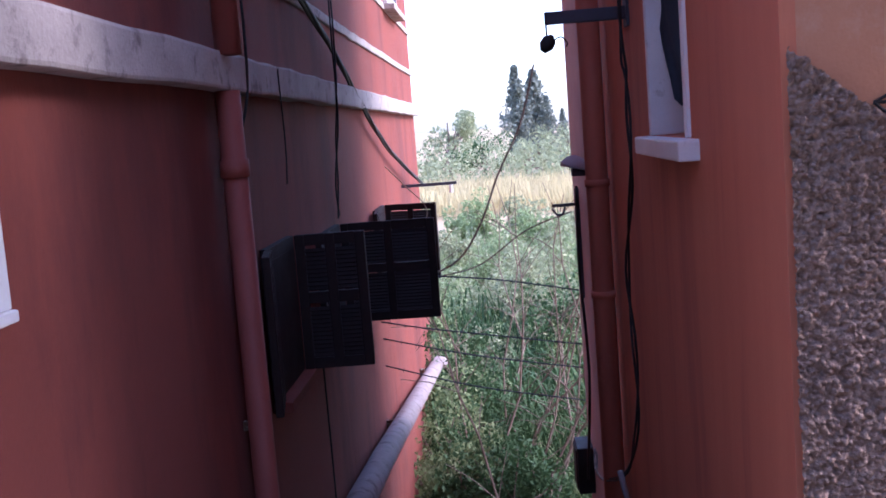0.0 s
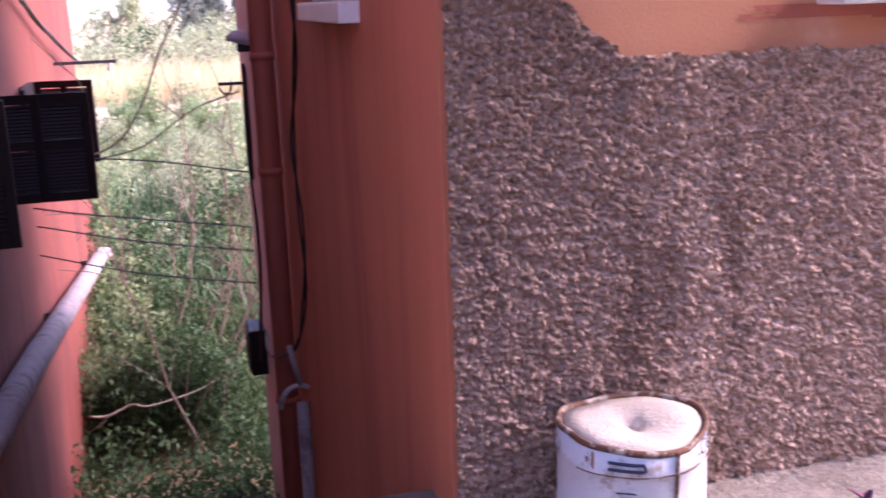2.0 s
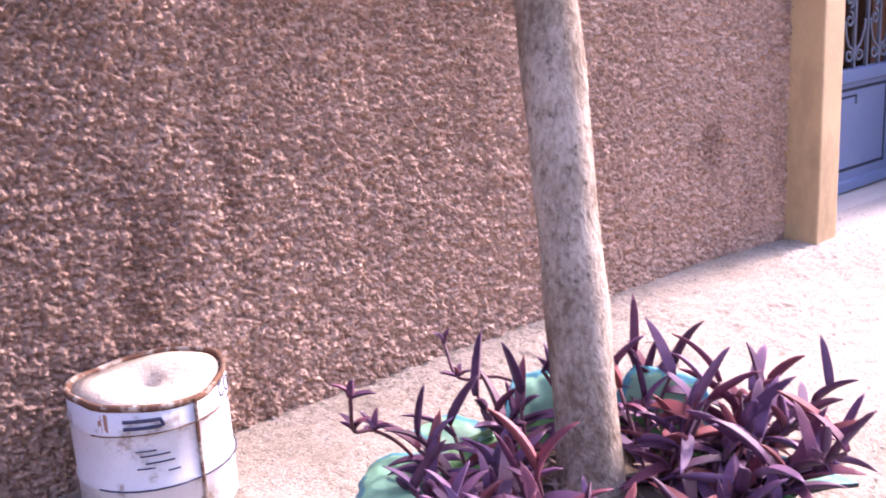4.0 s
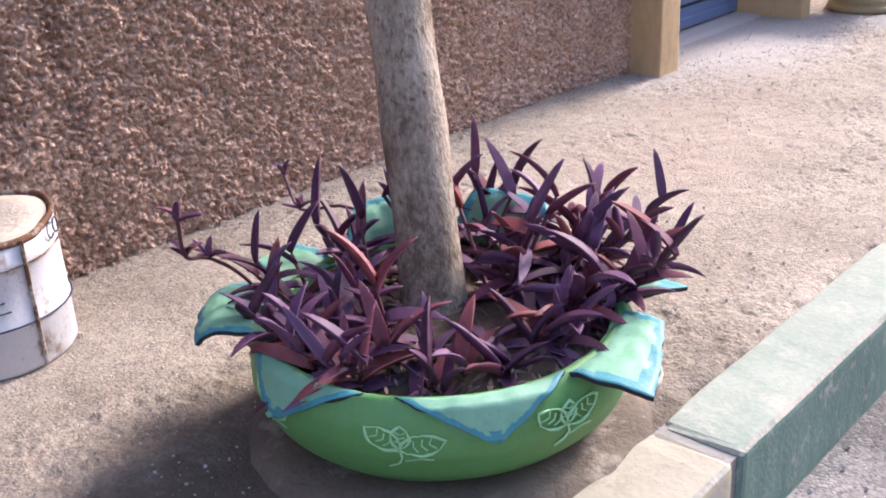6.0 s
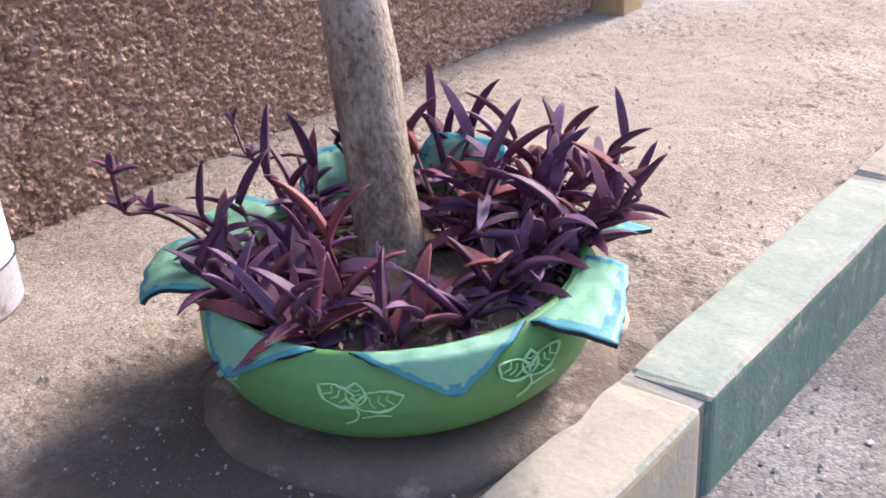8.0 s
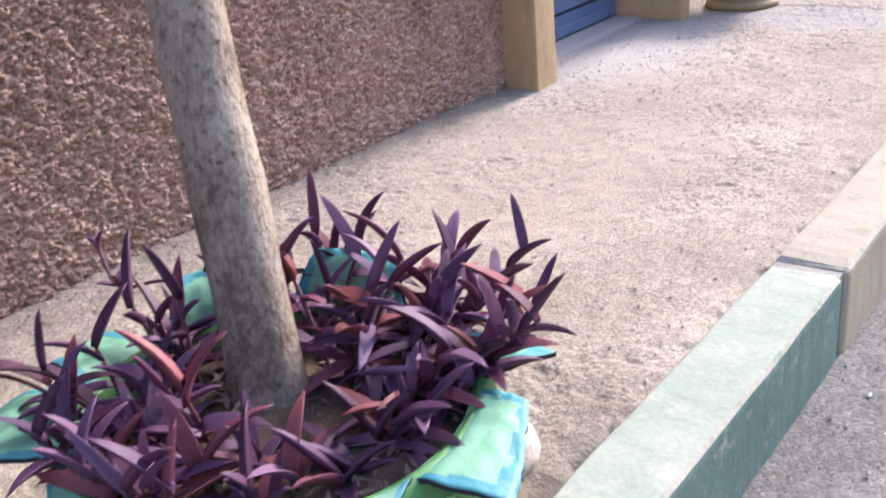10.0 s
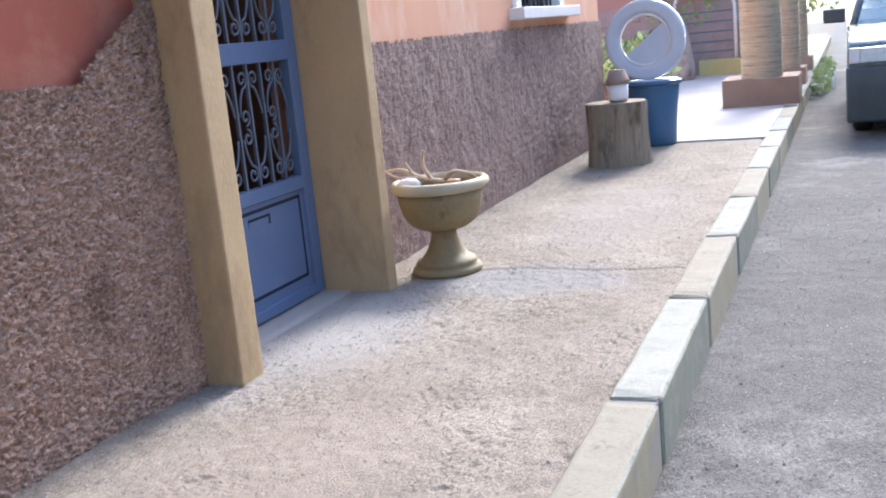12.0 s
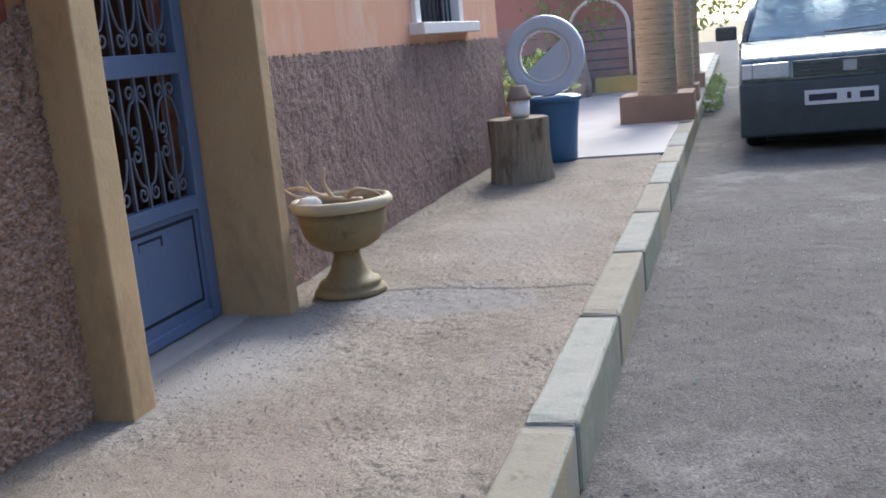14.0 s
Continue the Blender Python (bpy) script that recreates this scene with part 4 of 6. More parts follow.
part("box_body", box(-0.12, 0.0, -0.15, 0.15, 0.0, 0.34, 0.01), M["black"], meter)
part("lid", box(-0.13, -0.121, -0.13, 0.13, 0.02, 0.32, 0.003), M["shutter"], meter)

for pts, lab in (([(0.62, 9.2, 0.16), (1.03, 9.2, 0.12), (1.51, 9.2, 0.06), (2.11, 9.2, -0.06)], "barbed wire strung across the alley"),
                 ([(0.62, 9.2, -0.2), (1.0, 9.2, -0.28), (2.11, 9.2, -0.47)], "lower barbed wire strung across the alley"),
                 ([(0.62, 9.25, -0.34), (1.3, 9.2, -0.50), (2.11, 9.2, -0.65)], "third barbed wire across the alley"),
                 ([(0.62, 9.25, -0.55), (1.3, 9.2, -0.74), (2.11, 9.2, -0.9)], "lowest barbed wire across the alley")):
    root = cable(pts, 0.006, lab, 1, "iron")
    line = smooth_line(pts, 5)
    for i in range(1, len(line) - 1):
        part("barb", tube(bmesh.new(), [line[i] + Vector((0.0, 0, -0.02)), line[i] + Vector((0.006, 0, 0.02))], 0.0025, 4), M["iron"], root)

vine = thing("dry_vine", (0, 0, 0), "bare dark vine stem hanging in the alley mouth", "vine")
part("stem", tube(bmesh.new(), smooth_line([(1.89, 9.3, 1.62), (1.76, 9.3, 1.19), (1.57, 9.3, 0.83), (1.41, 9.3, 0.46), (1.18, 9.3, 0.18), (0.7, 9.3, 0.05)], 5), 0.008, 6), M["twig"], vine)
part("stem", tube(bmesh.new(), smooth_line([(0.7, 9.6, 0.95), (0.85, 9.6, 0.78), (1.0, 9.6, 0.6), (0.95, 9.6, 0.40)], 5), 0.005, 6), M["twig"], vine)
part("stem", tube(bmesh.new(), smooth_line([(2.1, 9.3, 0.52), (1.75, 9.3, 0.40), (1.4, 9.3, 0.17), (1.1, 9.3, 0.1)], 5), 0.006, 6), M["twig"], vine)

# ---- wild growth and distance behind the houses ----
rs = np.random.RandomState(11)


def far_tree(name, x, y, h, spread_r, leaf_mat, label, n=2600, seed=0, shape="round"):
    r = np.random.RandomState(seed)
    tr = thing(name, (x, y, LOW_Z), label, "tree", "trees in the distance")
    bm = bmesh.new()
    tube(bm, [(0, 0, -0.2), (0.05, 0.05, h * 0.3), (0.0, 0.1, h * 0.8)], [h * 0.03, h * 0.024, h * 0.008], 7)
    C, R = [], []
    if shape == "cypress":
        for k in range(26):
            t = k / 25
            C.append((r.normal() * 0.07 * h * (1 - t), r.normal() * 0.07 * h * (1 - t), h * (0.08 + 0.9 * t)))
            R.append(spread_r * (0.25 + 0.9 * math.sin(math.pi * min(1, 0.18 + 0.80 * (1 - t))) ** 0.9) * (1 - t * 0.75) * r.uniform(0.6, 1.1))
    else:
        for k in range(22):
            a, q = r.uniform(0, 6.28), r.uniform(0, 1) ** 0.5
            z = h * r.uniform(0.14, 0.92)
            C.append((math.cos(a) * q * spread_r, math.sin(a) * q * spread_r, z))
            R.append(spread_r * r.uniform(0.2, 0.42))
            tube(bm, [(0, 0, h * 0.3), (C[-1][0] * 0.5, C[-1][1] * 0.5, z * 0.8), C[-1]], [h * 0.012, h * 0.008, h * 0.003], 5)
    part("trunk", bm, M["twig"], tr)
    P = leaves(clumps(n, C, R, r, (1, 1, 1.15)), h * (0.045 if shape == "cypress" else 0.05), 0.55, r, 0.5)
    quads_mesh("crown", P, M[leaf_mat], tr)
    return tr


far_tree("round_tree", -2.1, 88, 5.9, 2.5, "leaf_olive", "broad olive-green tree beyond the field", 3400, 1)
far_tree("round_tree", 0.8, 82, 3.6, 2.4, "leaf_deep", "dark rounded bush tree beyond the field", 2600, 2)
far_tree("round_tree", 4.3, 80, 3.4, 2.2, "leaf_olive", "low olive-green tree beyond the field", 2600, 3)
far_tree("round_tree", 7.5, 84, 3.8, 2.6, "leaf_olive", "grey-green tree at the field edge", 2600, 4)
far_tree("round_tree", -9.5, 86, 5.2, 3.2, "leaf_deep", "dark green tree standing by the field", 2400, 5)
far_tree("round_tree", 12.5, 86, 4.6, 3.2, "leaf_olive", "spreading grey-green tree by the field", 2400, 6)
far_tree("cypress", 4.3, 112, 10.1, 2.1, "leaf_dark", "tall haze-pale cypress with a ragged crown", 3200, 7, "cypress")
far_tree("cypress", 6.3, 114, 9.5, 2.6, "leaf_dark", "tall full cypress beside another", 3600, 8, "cypress")
far_tree("cypress", 7.6, 113, 6.8, 1.6, "leaf_dark", "lower cypress beyond the field", 2000, 9, "cypress")
far_tree("cypress", 9.1, 112, 5.4, 0.9, "leaf_dark", "small slender cypress beyond the field", 1600, 10, "cypress")

hedge_c = [(x, 72 + 4 * math.sin(x), LOW_Z + 1.2 + 0.7 * math.sin(1.7 * x)) for x in np.linspace(-22, 26, 60)]
hedge = quads_mesh("hedge", leaves(clumps(14000, hedge_c, [1.7] * 60, rs, (1.2, 1, 0.95)), 0.30, 0.5, rs), M["leaf_olive"])
tagged(hedge, "grey-green hedge row along the far field", "hedge", kind="stuff")

reed_xy = np.stack([rs.uniform(-12, 16, 16000), rs.uniform(50, 68, 16000)], 1)


def blades(xy, h, w, rs, lean=0.3, z0=LOW_Z):
    n = len(xy)
    a = rs.uniform(0, 6.28, n)
    base = np.concatenate([xy, np.full((n, 1), z0 - 0.05)], 1)
    hh = h * rs.uniform(0.5, 1.2, n)
    tip = base + np.stack([np.cos(a) * hh * lean * rs.rand(n), np.sin(a) * hh * lean * rs.rand(n), hh], 1)
    side = np.stack([-np.sin(a), np.cos(a), 0 * a], 1) * (w * rs.uniform(0.6, 1.4, n))[:, None]
    mid = (base + tip) / 2
    return np.stack([base, mid + side * 0.5, tip, mid - side * 0.5], 1)


tagged(quads_mesh("reeds", blades(reed_xy, 1.15, 0.06, rs, 0.5), M["straw"]), "pale dry reeds standing across the field", "reeds", kind="stuff")
near_xy = np.stack([rs.uniform(-3.5, 6.5, 24000), 11.4 + 24 * rs.rand(24000) ** 1.4], 1)
tagged(quads_mesh("grass", blades(near_xy, 0.95, 0.020, rs, 1.1), M["leaf_green"]), "tangled long green grass behind the houses", "grass", kind="stuff")


def arching(xy, h, w, rs, reach):
    """Long blades that rise and bend over, three leaf quads to a blade."""
    n = len(xy)
    a = rs.uniform(0, 6.28, n)
    hh = h * rs.uniform(0.55, 1.25, n)
    d = np.stack([np.cos(a), np.sin(a), 0 * a], 1) * (reach * rs.uniform(0.3, 1.0, n))[:, None]
    side = np.stack([-np.sin(a), np.cos(a), 0 * a], 1) * (w * rs.uniform(0.6, 1.4, n))[:, None] / 2
    base = np.concatenate([xy, np.full((n, 1), LOW_Z - 0.03)], 1)
    rows_b = []
    for t, up, wide in ((0.0, 0.0, 0.8), (0.35, 0.62, 1.0), (0.7, 0.95, 0.75), (1.0, 0.88, 0.08)):
        c = base + d * t ** 1.6 + np.stack([0 * a, 0 * a, hh * up], 1)
        rows_b.append((c - side * wide, c + side * wide))
    return np.concatenate([np.stack([p[0], p[1], q[1], q[0]], 1) for p, q in zip(rows_b, rows_b[1:])])


long_xy = np.stack([rs.uniform(-1.5, 4.5, 3600), 12.2 + 9 * rs.rand(3600) ** 1.3], 1)
tagged(quads_mesh("long_grass", arching(long_xy, 1.15, 0.034, rs, 0.8), M["leaf_deep"]), "long arching green grass behind the houses", "grass", kind="stuff")

uc = np.concatenate([np.stack([rs.uniform(-0.3, 3.2, 420), rs.uniform(9.4, 14.0, 420), LOW_Z + rs.uniform(-0.05, 0.6, 420)], 1),
                     np.stack([rs.uniform(0.75, 2.0, 150), rs.uniform(7.2, 9.6, 150), LOW_Z + rs.uniform(-0.05, 0.45, 150)], 1)])
tagged(quads_mesh("undergrowth", leaves(clumps(42000, uc, np.full(570, 0.30), rs, (1, 1, 0.7)), 0.068, 0.5, rs, 0.5), M["leaf_deep"]), "dense dark green undergrowth behind the houses", "undergrowth", kind="stuff")


def shrub(x, y, h, r0, mat, seed, label, n=1500, leaf=0.09, sticks=9):
    r = np.random.RandomState(seed)
    sh = thing("shrub", (x, y, LOW_Z), label, "shrub", "wild shrubs behind the houses")
    bm = bmesh.new()
    C, R = [], []
    for k in range(sticks):
        a, q = r.uniform(0, 6.28), r.uniform(0.2, 1.0)
        top = Vector((math.cos(a) * q * r0, math.sin(a) * q * r0, h * r.uniform(0.55, 1.1)))
        tube(bm, smooth_line([(0, 0, -0.05), top * 0.5 + Vector((r.normal() * 0.1, r.normal() * 0.1, 0.1)), top], 3), [0.014 * (1 - 0.1 * i) for i in range(7)], 5)
        for u in (0.55, 0.8, 1.0):
            C.append(top * u + Vector((r.normal() * 0.12, r.normal() * 0.12, 0)))
            R.append(r0 * r.uniform(0.2, 0.42))
    part("twig_frame", bm, M["twig"], sh)
    quads_mesh("foliage", leaves(clumps(n, C, R, r), leaf, 0.5, r, 0.3), M[mat], sh)
    return sh


for k in range(46):
    d = 0.5 + 28 * (k / 46) ** 1.25
    y = 10.4 + d
    x = 1.45 + rs.uniform(-1, 1) * (1.0 + 0.12 * d)
    kind = ("leaf_deep", "leaf_deep", "leaf_green")[k % 3] if d < 4 else ("leaf_green", "leaf_deep", "leaf_olive")[k % 3] if d < 9 else ("leaf_olive", "leaf_green")[k % 2]
    lab = {"leaf_green": "fresh green weeds shrub in the rank growth", "leaf_deep": "deep green bramble shrub in the rank growth", "leaf_olive": "grey-green scrub bush with thin twigs"}[kind]
    shrub(x, y, rs.uniform(0.9, 1.9) if d > 2 else rs.uniform(0.8, 1.4), rs.uniform(0.5, 1.0), kind, 100 + k, lab, 3600 if d < 4 else 2300 if d < 12 else 1200, 0.055 if d < 6 else 0.055 + d * 0.0032)

twigs = thing("dry_twigs", (0, 0, LOW_Z), "tangle of bare grey twigs rising behind the houses", "twigs")
for k in range(26):
    r = random.Random(40 + k)
    x0, y0 = 1.5 + r.uniform(-0.9, 0.9), r.uniform(10.2, 14)
    bm = bmesh.new()
    p = [Vector((x0, y0, 0))]
    drift = Vector((r.uniform(-0.35, 0.35), r.uniform(-0.1, 0.2), 0.5))
    for i in range(7):
        p.append(p[-1] + drift + Vector((r.gauss(0, 0.13), r.gauss(0, 0.1), r.gauss(0, 0.08))))
    tube(bm, p, [0.016 - 0.0018 * i for i in range(8)], 5)
    for i in range(2, 7):
        for q in range(2):
            d = Vector((r.uniform(-0.5, 0.5), r.uniform(-0.3, 0.3), r.uniform(0.05, 0.5)))
            tube(bm, [p[i], p[i] + d * 0.5 + Vector((0, 0, 0.03)), p[i] + d], [0.006, 0.0045, 0.003], 4)
    part("twig", bm, M["twig"], twigs)

branch = thing("fallen_branch", (0, 10.2, 0), "pale bare branch lying over the undergrowth", "branch")
part("limb", tube(bmesh.new(), smooth_line([(0.72, 0, -2.17), (0.86, 0, -2.18), (1.06, 0.03, -2.12), (1.18, 0, -2.14), (1.42, 0.05, -2.12), (1.64, 0.1, -2.08), (1.75, 0.1, -2.02)], 4), [0.013 - 0.0003 * i for i in range(25)], 6), M["pale_twig"], branch, smooth=True)
part("side_twig", tube(bmesh.new(), [(0.86, 0, -2.18), (0.80, 0.02, -2.26), (0.72, 0.02, -2.30)], [0.009, 0.007, 0.004], 5), M["pale_twig"], branch, smooth=True)

# ---- door and its pillars ----
def hand_plastered(x0, x1, y0, y1, z0, z1, seed):
    """A pillar whose arrises wander and are knocked about."""
    bm = box(x0, x1, y0, y1, z0, z1, 0.008)
    bmesh.ops.subdivide_edges(bm, edges=[e for e in bm.edges if e.calc_length() > 1.0], cuts=90)
    for v in bm.verts:
        v.co += Vector((1, 1, 0)) * (0.004 * noise.noise(Vector((v.co.x * 9, v.co.y * 9, v.co.z * 2.3 + seed)))) + Vector((0.5, 1, 0)) * (0.0016 * noise.noise(Vector((seed, v.co.x * 20, v.co.z * 17))))
    return bm


pil_a = part("pillar", hand_plastered(4.90, 5.027, 3.45, 3.78, -0.03, 2.5, 3), M["tan"])
structure(pil_a, "tan painted door pillar standing proud of the wall", "pillar")
pil_b = part("pillar", hand_plastered(6.045, 6.125, 3.45, 3.78, -0.03, 2.5, 8), M["tan"])
structure(pil_b, "tan painted door pillar beside the stone urn", "pillar")
lintel = part("door_canopy", box(4.90, 6.15, 3.35, 3.90, 2.5, 2.62, 0.01), M["tan"])
structure(lintel, "tan painted slab over the door", "canopy")
hall = empty("hall")
structure(hall, "dim entrance hall behind the door", "wall")
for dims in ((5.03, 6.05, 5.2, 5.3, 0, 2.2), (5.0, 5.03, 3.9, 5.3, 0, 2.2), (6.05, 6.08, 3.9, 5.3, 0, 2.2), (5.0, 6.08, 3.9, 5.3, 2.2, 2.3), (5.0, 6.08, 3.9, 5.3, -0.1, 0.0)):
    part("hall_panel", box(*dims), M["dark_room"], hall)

door = empty("door_1", (5.035, 3.765, 0.015))
structure(door, "blue painted metal door with scrolled iron grilles", "door")
DW, DH = 1.005, 2.08
fr = bmesh.new()
for x0, x1, z0, z1 in ((0, 0.05, 0, DH), (DW - 0.075, DW, 0, DH), (0.05, DW - 0.075, 0, 0.045), (0.05, DW - 0.075, 0.445, 0.50), (0.05, DW - 0.075, 0.965, 1.045), (0.05, DW - 0.075, DH - 0.06, DH)):
    add_box(fr, x0, x1, -0.018, 0.03, z0, z1, 0.004, 1)
part("door_frame", fr, M["blue_door"], door)
panel = part("panel", box(0.05, DW - 0.075, -0.004, 0.018, 0.045, 0.445), M["blue_door"], door)
gr = bmesh.new()
gx0, gx1, gz0, gz1 = 0.085, DW - 0.105, 0.085, 0.425
for x0, x1, z0, z1 in ((gx0, gx1, gz0, gz0 + 0.013), (gx0, gx1, gz1 - 0.013, gz1), (gx0, gx0 + 0.012, gz0, gz1), (gx1 - 0.012, gx1, gz0, gz1)):
    add_box(gr, x0, x1, -0.0055, -0.003, z0, z1)
part("groove", gr, M["dark_line"], panel, "dark line round the door panel")
slot = bmesh.new()
add_box(slot, 0.50, 0.655, -0.0075, -0.003, 0.385, 0.394)
add_box(slot, 0.643, 0.655, -0.0075, -0.003, 0.357, 0.394)
part("letter_slot", slot, M["dark_line"], panel, "dark letter slot in the door panel")
part("slot_flap", box(0.50, 0.643, -0.0065, -0.003, 0.360, 0.385), M["blue_door"], panel)
part("lock", move(lathe([(0.018, 0), (0.018, 0.012), (0.012, 0.016)], 14), Matrix.Translation((0.075, -0.02, 1.0)) @ Matrix.Rotation(radians(90), 4, 'X')), M["rim"], door)


def spiral(cx, cz, r, turns, a0, sgn, n=18):
    return [(cx + r * (1 - 0.75 * i / n) * math.cos(a0 + sgn * 2 * math.pi * turns * i / n), 0.0, cz + r * (1 - 0.75 * i / n) * math.sin(a0 + sgn * 2 * math.pi * turns * i / n)) for i in range(n + 1)]


def grille(z0, z1, name):
    g = empty(name)
    g.parent = door
    h = z1 - z0
    x0, x1 = 0.05, DW - 0.075
    nb = 9
    step = (x1 - x0) / nb
    for k in range(1, nb):
        x = x0 + step * k
        part("bar", box(x - 0.006, x + 0.006, 0.0, 0.012, z0 - 0.005, z1 + 0.005), M["grille"], g)
    for k in range(nb):
        cx = x0 + step * (k + 0.5)
        s = 1 if k % 2 else -1
        for zc, flip in ((z0 + 0.09, -1), (z1 - 0.09, 1)):
            line = spiral(cx + s * 0.008, zc + flip * 0.035, 0.034, 1.3, math.pi / 2 * -flip, s * flip)
            line = [(cx - s * 0.03, 0.0, zc - flip * 0.10)] + [(cx - s * 0.015, 0, zc - flip * 0.04)] + line
            part("scroll", tube(bmesh.new(), [Vector(p) + Vector((0, 0.004, 0)) for p in smooth_line(line, 2)], 0.0052, 5), M["grille"], g, smooth=True)
        if k % 2:
            zc = (z0 + z1) / 2
            for q in (-1, 1):
                part("rosette", tube(bmesh.new(), [Vector(p) + Vector((0, 0.002, 0)) for p in spiral(cx, zc + q * 0.038, 0.032, 1.2, -q * math.pi / 2, q * s)], 0.0055, 5), M["grille"], g, smooth=True)
    return g


grille(0.50, 0.965, "lower_grille")
grille(1.045, DH - 0.06, "upper_grille")

# ---- tyre planter with the young tree ----
PC = (2.81, 2.587)
foot = thing("planter_base", (PC[0], PC[1], 0), "stained round cement footing under the tyre planter", "footing")
rough_foot = lathe([(0.335, -0.03), (0.328, 0.004), (0.318, 0.018), (0.300, 0.028), (0.27, 0.033), (0.1, 0.034)], 96, 0.014, 5)
for v in rough_foot.verts:
    v.co += 0.010 * noise.noise_vector(v.co * 9) + 0.005 * noise.noise_vector(v.co * 31)
part("footing", rough_foot, M["base_cement"], foot, smooth=True)

lump = lathe([(0.085, -0.02), (0.088, 0.02), (0.078, 0.055), (0.055, 0.078), (0.02, 0.085)], 28, 0.05, 9)
for v in lump.verts:
    v.co = Vector((v.co.x, v.co.y * 1.25, v.co.z)) + 0.012 * noise.noise_vector(v.co * 22)
part("plaster_lump", move(lump, Matrix.Translation((0.250, -0.165, -0.006)) @ Matrix.Rotation(radians(55), 4, 'Z') @ Matrix.Scale(0.8, 4)), M["plaster"], foot, "pale crumbling plaster lump", smooth=True)
planter = thing("tyre_planter", (PC[0], PC[1], 0.028), "green painted tyre cut into petals as planter", "planter")


def tyre_r(z):
    """Radius of the turned-out tyre at height z over its foot."""
    return float(np.interp(z, [0.0, 0.02, 0.05, 0.095, 0.14, 0.17], [0.215, 0.258, 0.290, 0.308, 0.306, 0.290]))


prof = [(tyre_r(z), z) for z in np.linspace(0.0, 0.17, 15)] + [(0.282, 0.175), (0.272, 0.168), (0.262, 0.12), (0.25, 0.06)]
part("tyre_body", lathe(prof, 72, 0.004, 3), M["tyre_green"], planter, smooth=True)


FLAP = {  # radius and height of a flap from the cut rim outwards
    "hang": ((0.0, 0.270, 0.166), (0.2, 0.286, 0.176), (0.45, 0.306, 0.168), (1.0, 0.322, 0.112)),
    "level": ((0.0, 0.268, 0.166), (0.25, 0.290, 0.176), (0.7, 0.335, 0.176), (1.0, 0.366, 0.170)),
    "curl": ((0.0, 0.268, 0.166), (0.3, 0.305, 0.190), (0.65, 0.352, 0.196), (0.85, 0.376, 0.186), (1.0, 0.386, 0.172)),
    "stand": ((0.0, 0.272, 0.164), (0.4, 0.285, 0.205), (0.75, 0.305, 0.235), (1.0, 0.325, 0.246)),
}


def petal(angle, half, kind, end, skew, seed):
    """One flap of cut rubber: end is the width left at its outer edge, skew the sideways pull of that edge."""
    bm = bmesh.new()
    ns, nt = 30, 16
    tt, rr_, zz = zip(*FLAP[kind])
    grid = []
    for j in range(nt + 1):
        t = j / nt
        row = []
        w = half * (1 - (1 - end) * t)
        for i in range(ns + 1):
            u = -1 + 2 * i / ns
            a = angle + u * w + skew * t
            nick = 0.005 * noise.noise(Vector((a * 14, t * 4, seed)))
            r = float(np.interp(t, tt, rr_)) + nick * t
            if kind == "level":  # a straight cut, not an arc
                r = r * (1 + t * (1 / max(0.6, math.cos(u * w)) - 1) * 0.9) * (1 - 0.075 * u * t)
            z = float(np.interp(t, tt, zz)) + 0.006 * t * math.sin(5 * a + seed) + 0.0025 * noise.noise(Vector((a * 11, t * 6, seed + 3)))
            row.append(bm.verts.new((r * math.cos(a), r * math.sin(a), z)))
        grid.append(row)
    for j in range(nt):
        for i in range(ns):
            f = bm.faces.new((grid[j][i], grid[j][i + 1], grid[j + 1][i + 1], grid[j + 1][i]))
            t = (j + 0.5) / nt
            w = half * (1 - (1 - end) * t)
            side = min(i + 0.5, ns - i - 0.5) / ns * 2 * w * 0.31
            out = (1 - t) * 0.11
            wander = 0.007 * noise.noise(Vector((i * 0.35, j * 0.35, seed * 7.0)))
            f.material_index = 1 if (side < 0.016 + wander and t > 0.12) or out < 0.018 + wander else 0
            f.smooth = True
    bm.normal_update()
    under = [[bm.verts.new(v.co - v.normal * math.copysign(0.007, v.normal.z)) for v in row] for row in grid]
    for j in range(nt):
        for i in range(ns):
            bm.faces.new((under[j + 1][i], under[j + 1][i + 1], under[j][i + 1], under[j][i]))
    rim = [(j, 0) for j in range(nt + 1)] + [(nt, i) for i in range(1, ns + 1)] + [(j, ns) for j in range(nt - 1, -1, -1)]
    for (j0, i0), (j1, i1) in zip(rim, rim[1:]):
        bm.faces.new((grid[j0][i0], grid[j1][i1], under[j1][i1], under[j0][i0])).material_index = 2
    bmesh.ops.recalc_face_normals(bm, faces=bm.faces)
    return bm


for k, (ang, half, kind, end, sk) in enumerate(((234, 30, "hang", 0.03, 0.02), (178, 28, "hang", 0.10, -0.12), (134, 19, "curl", 0.62, 0.04), (100, 15, "curl", 0.35, 0.0), (62, 21, "stand", 0.4, 0.0),
                                                (18, 22, "stand", 0.55, 0.0), (324, 17, "level", 0.35, -0.05), (281, 22, "level", 0.66, 0.0))):
    part("petal", petal(radians(ang), radians(half), kind, end, sk, k), [M["petal_mint"], M["petal_blue"], M["rubber"]], planter, "mint green petal with turquoise edge")


def on_tyre(a, z, out=0.003):
    r = tyre_r(z) + out
    return Vector((r * math.cos(a), r * math.sin(a), z))


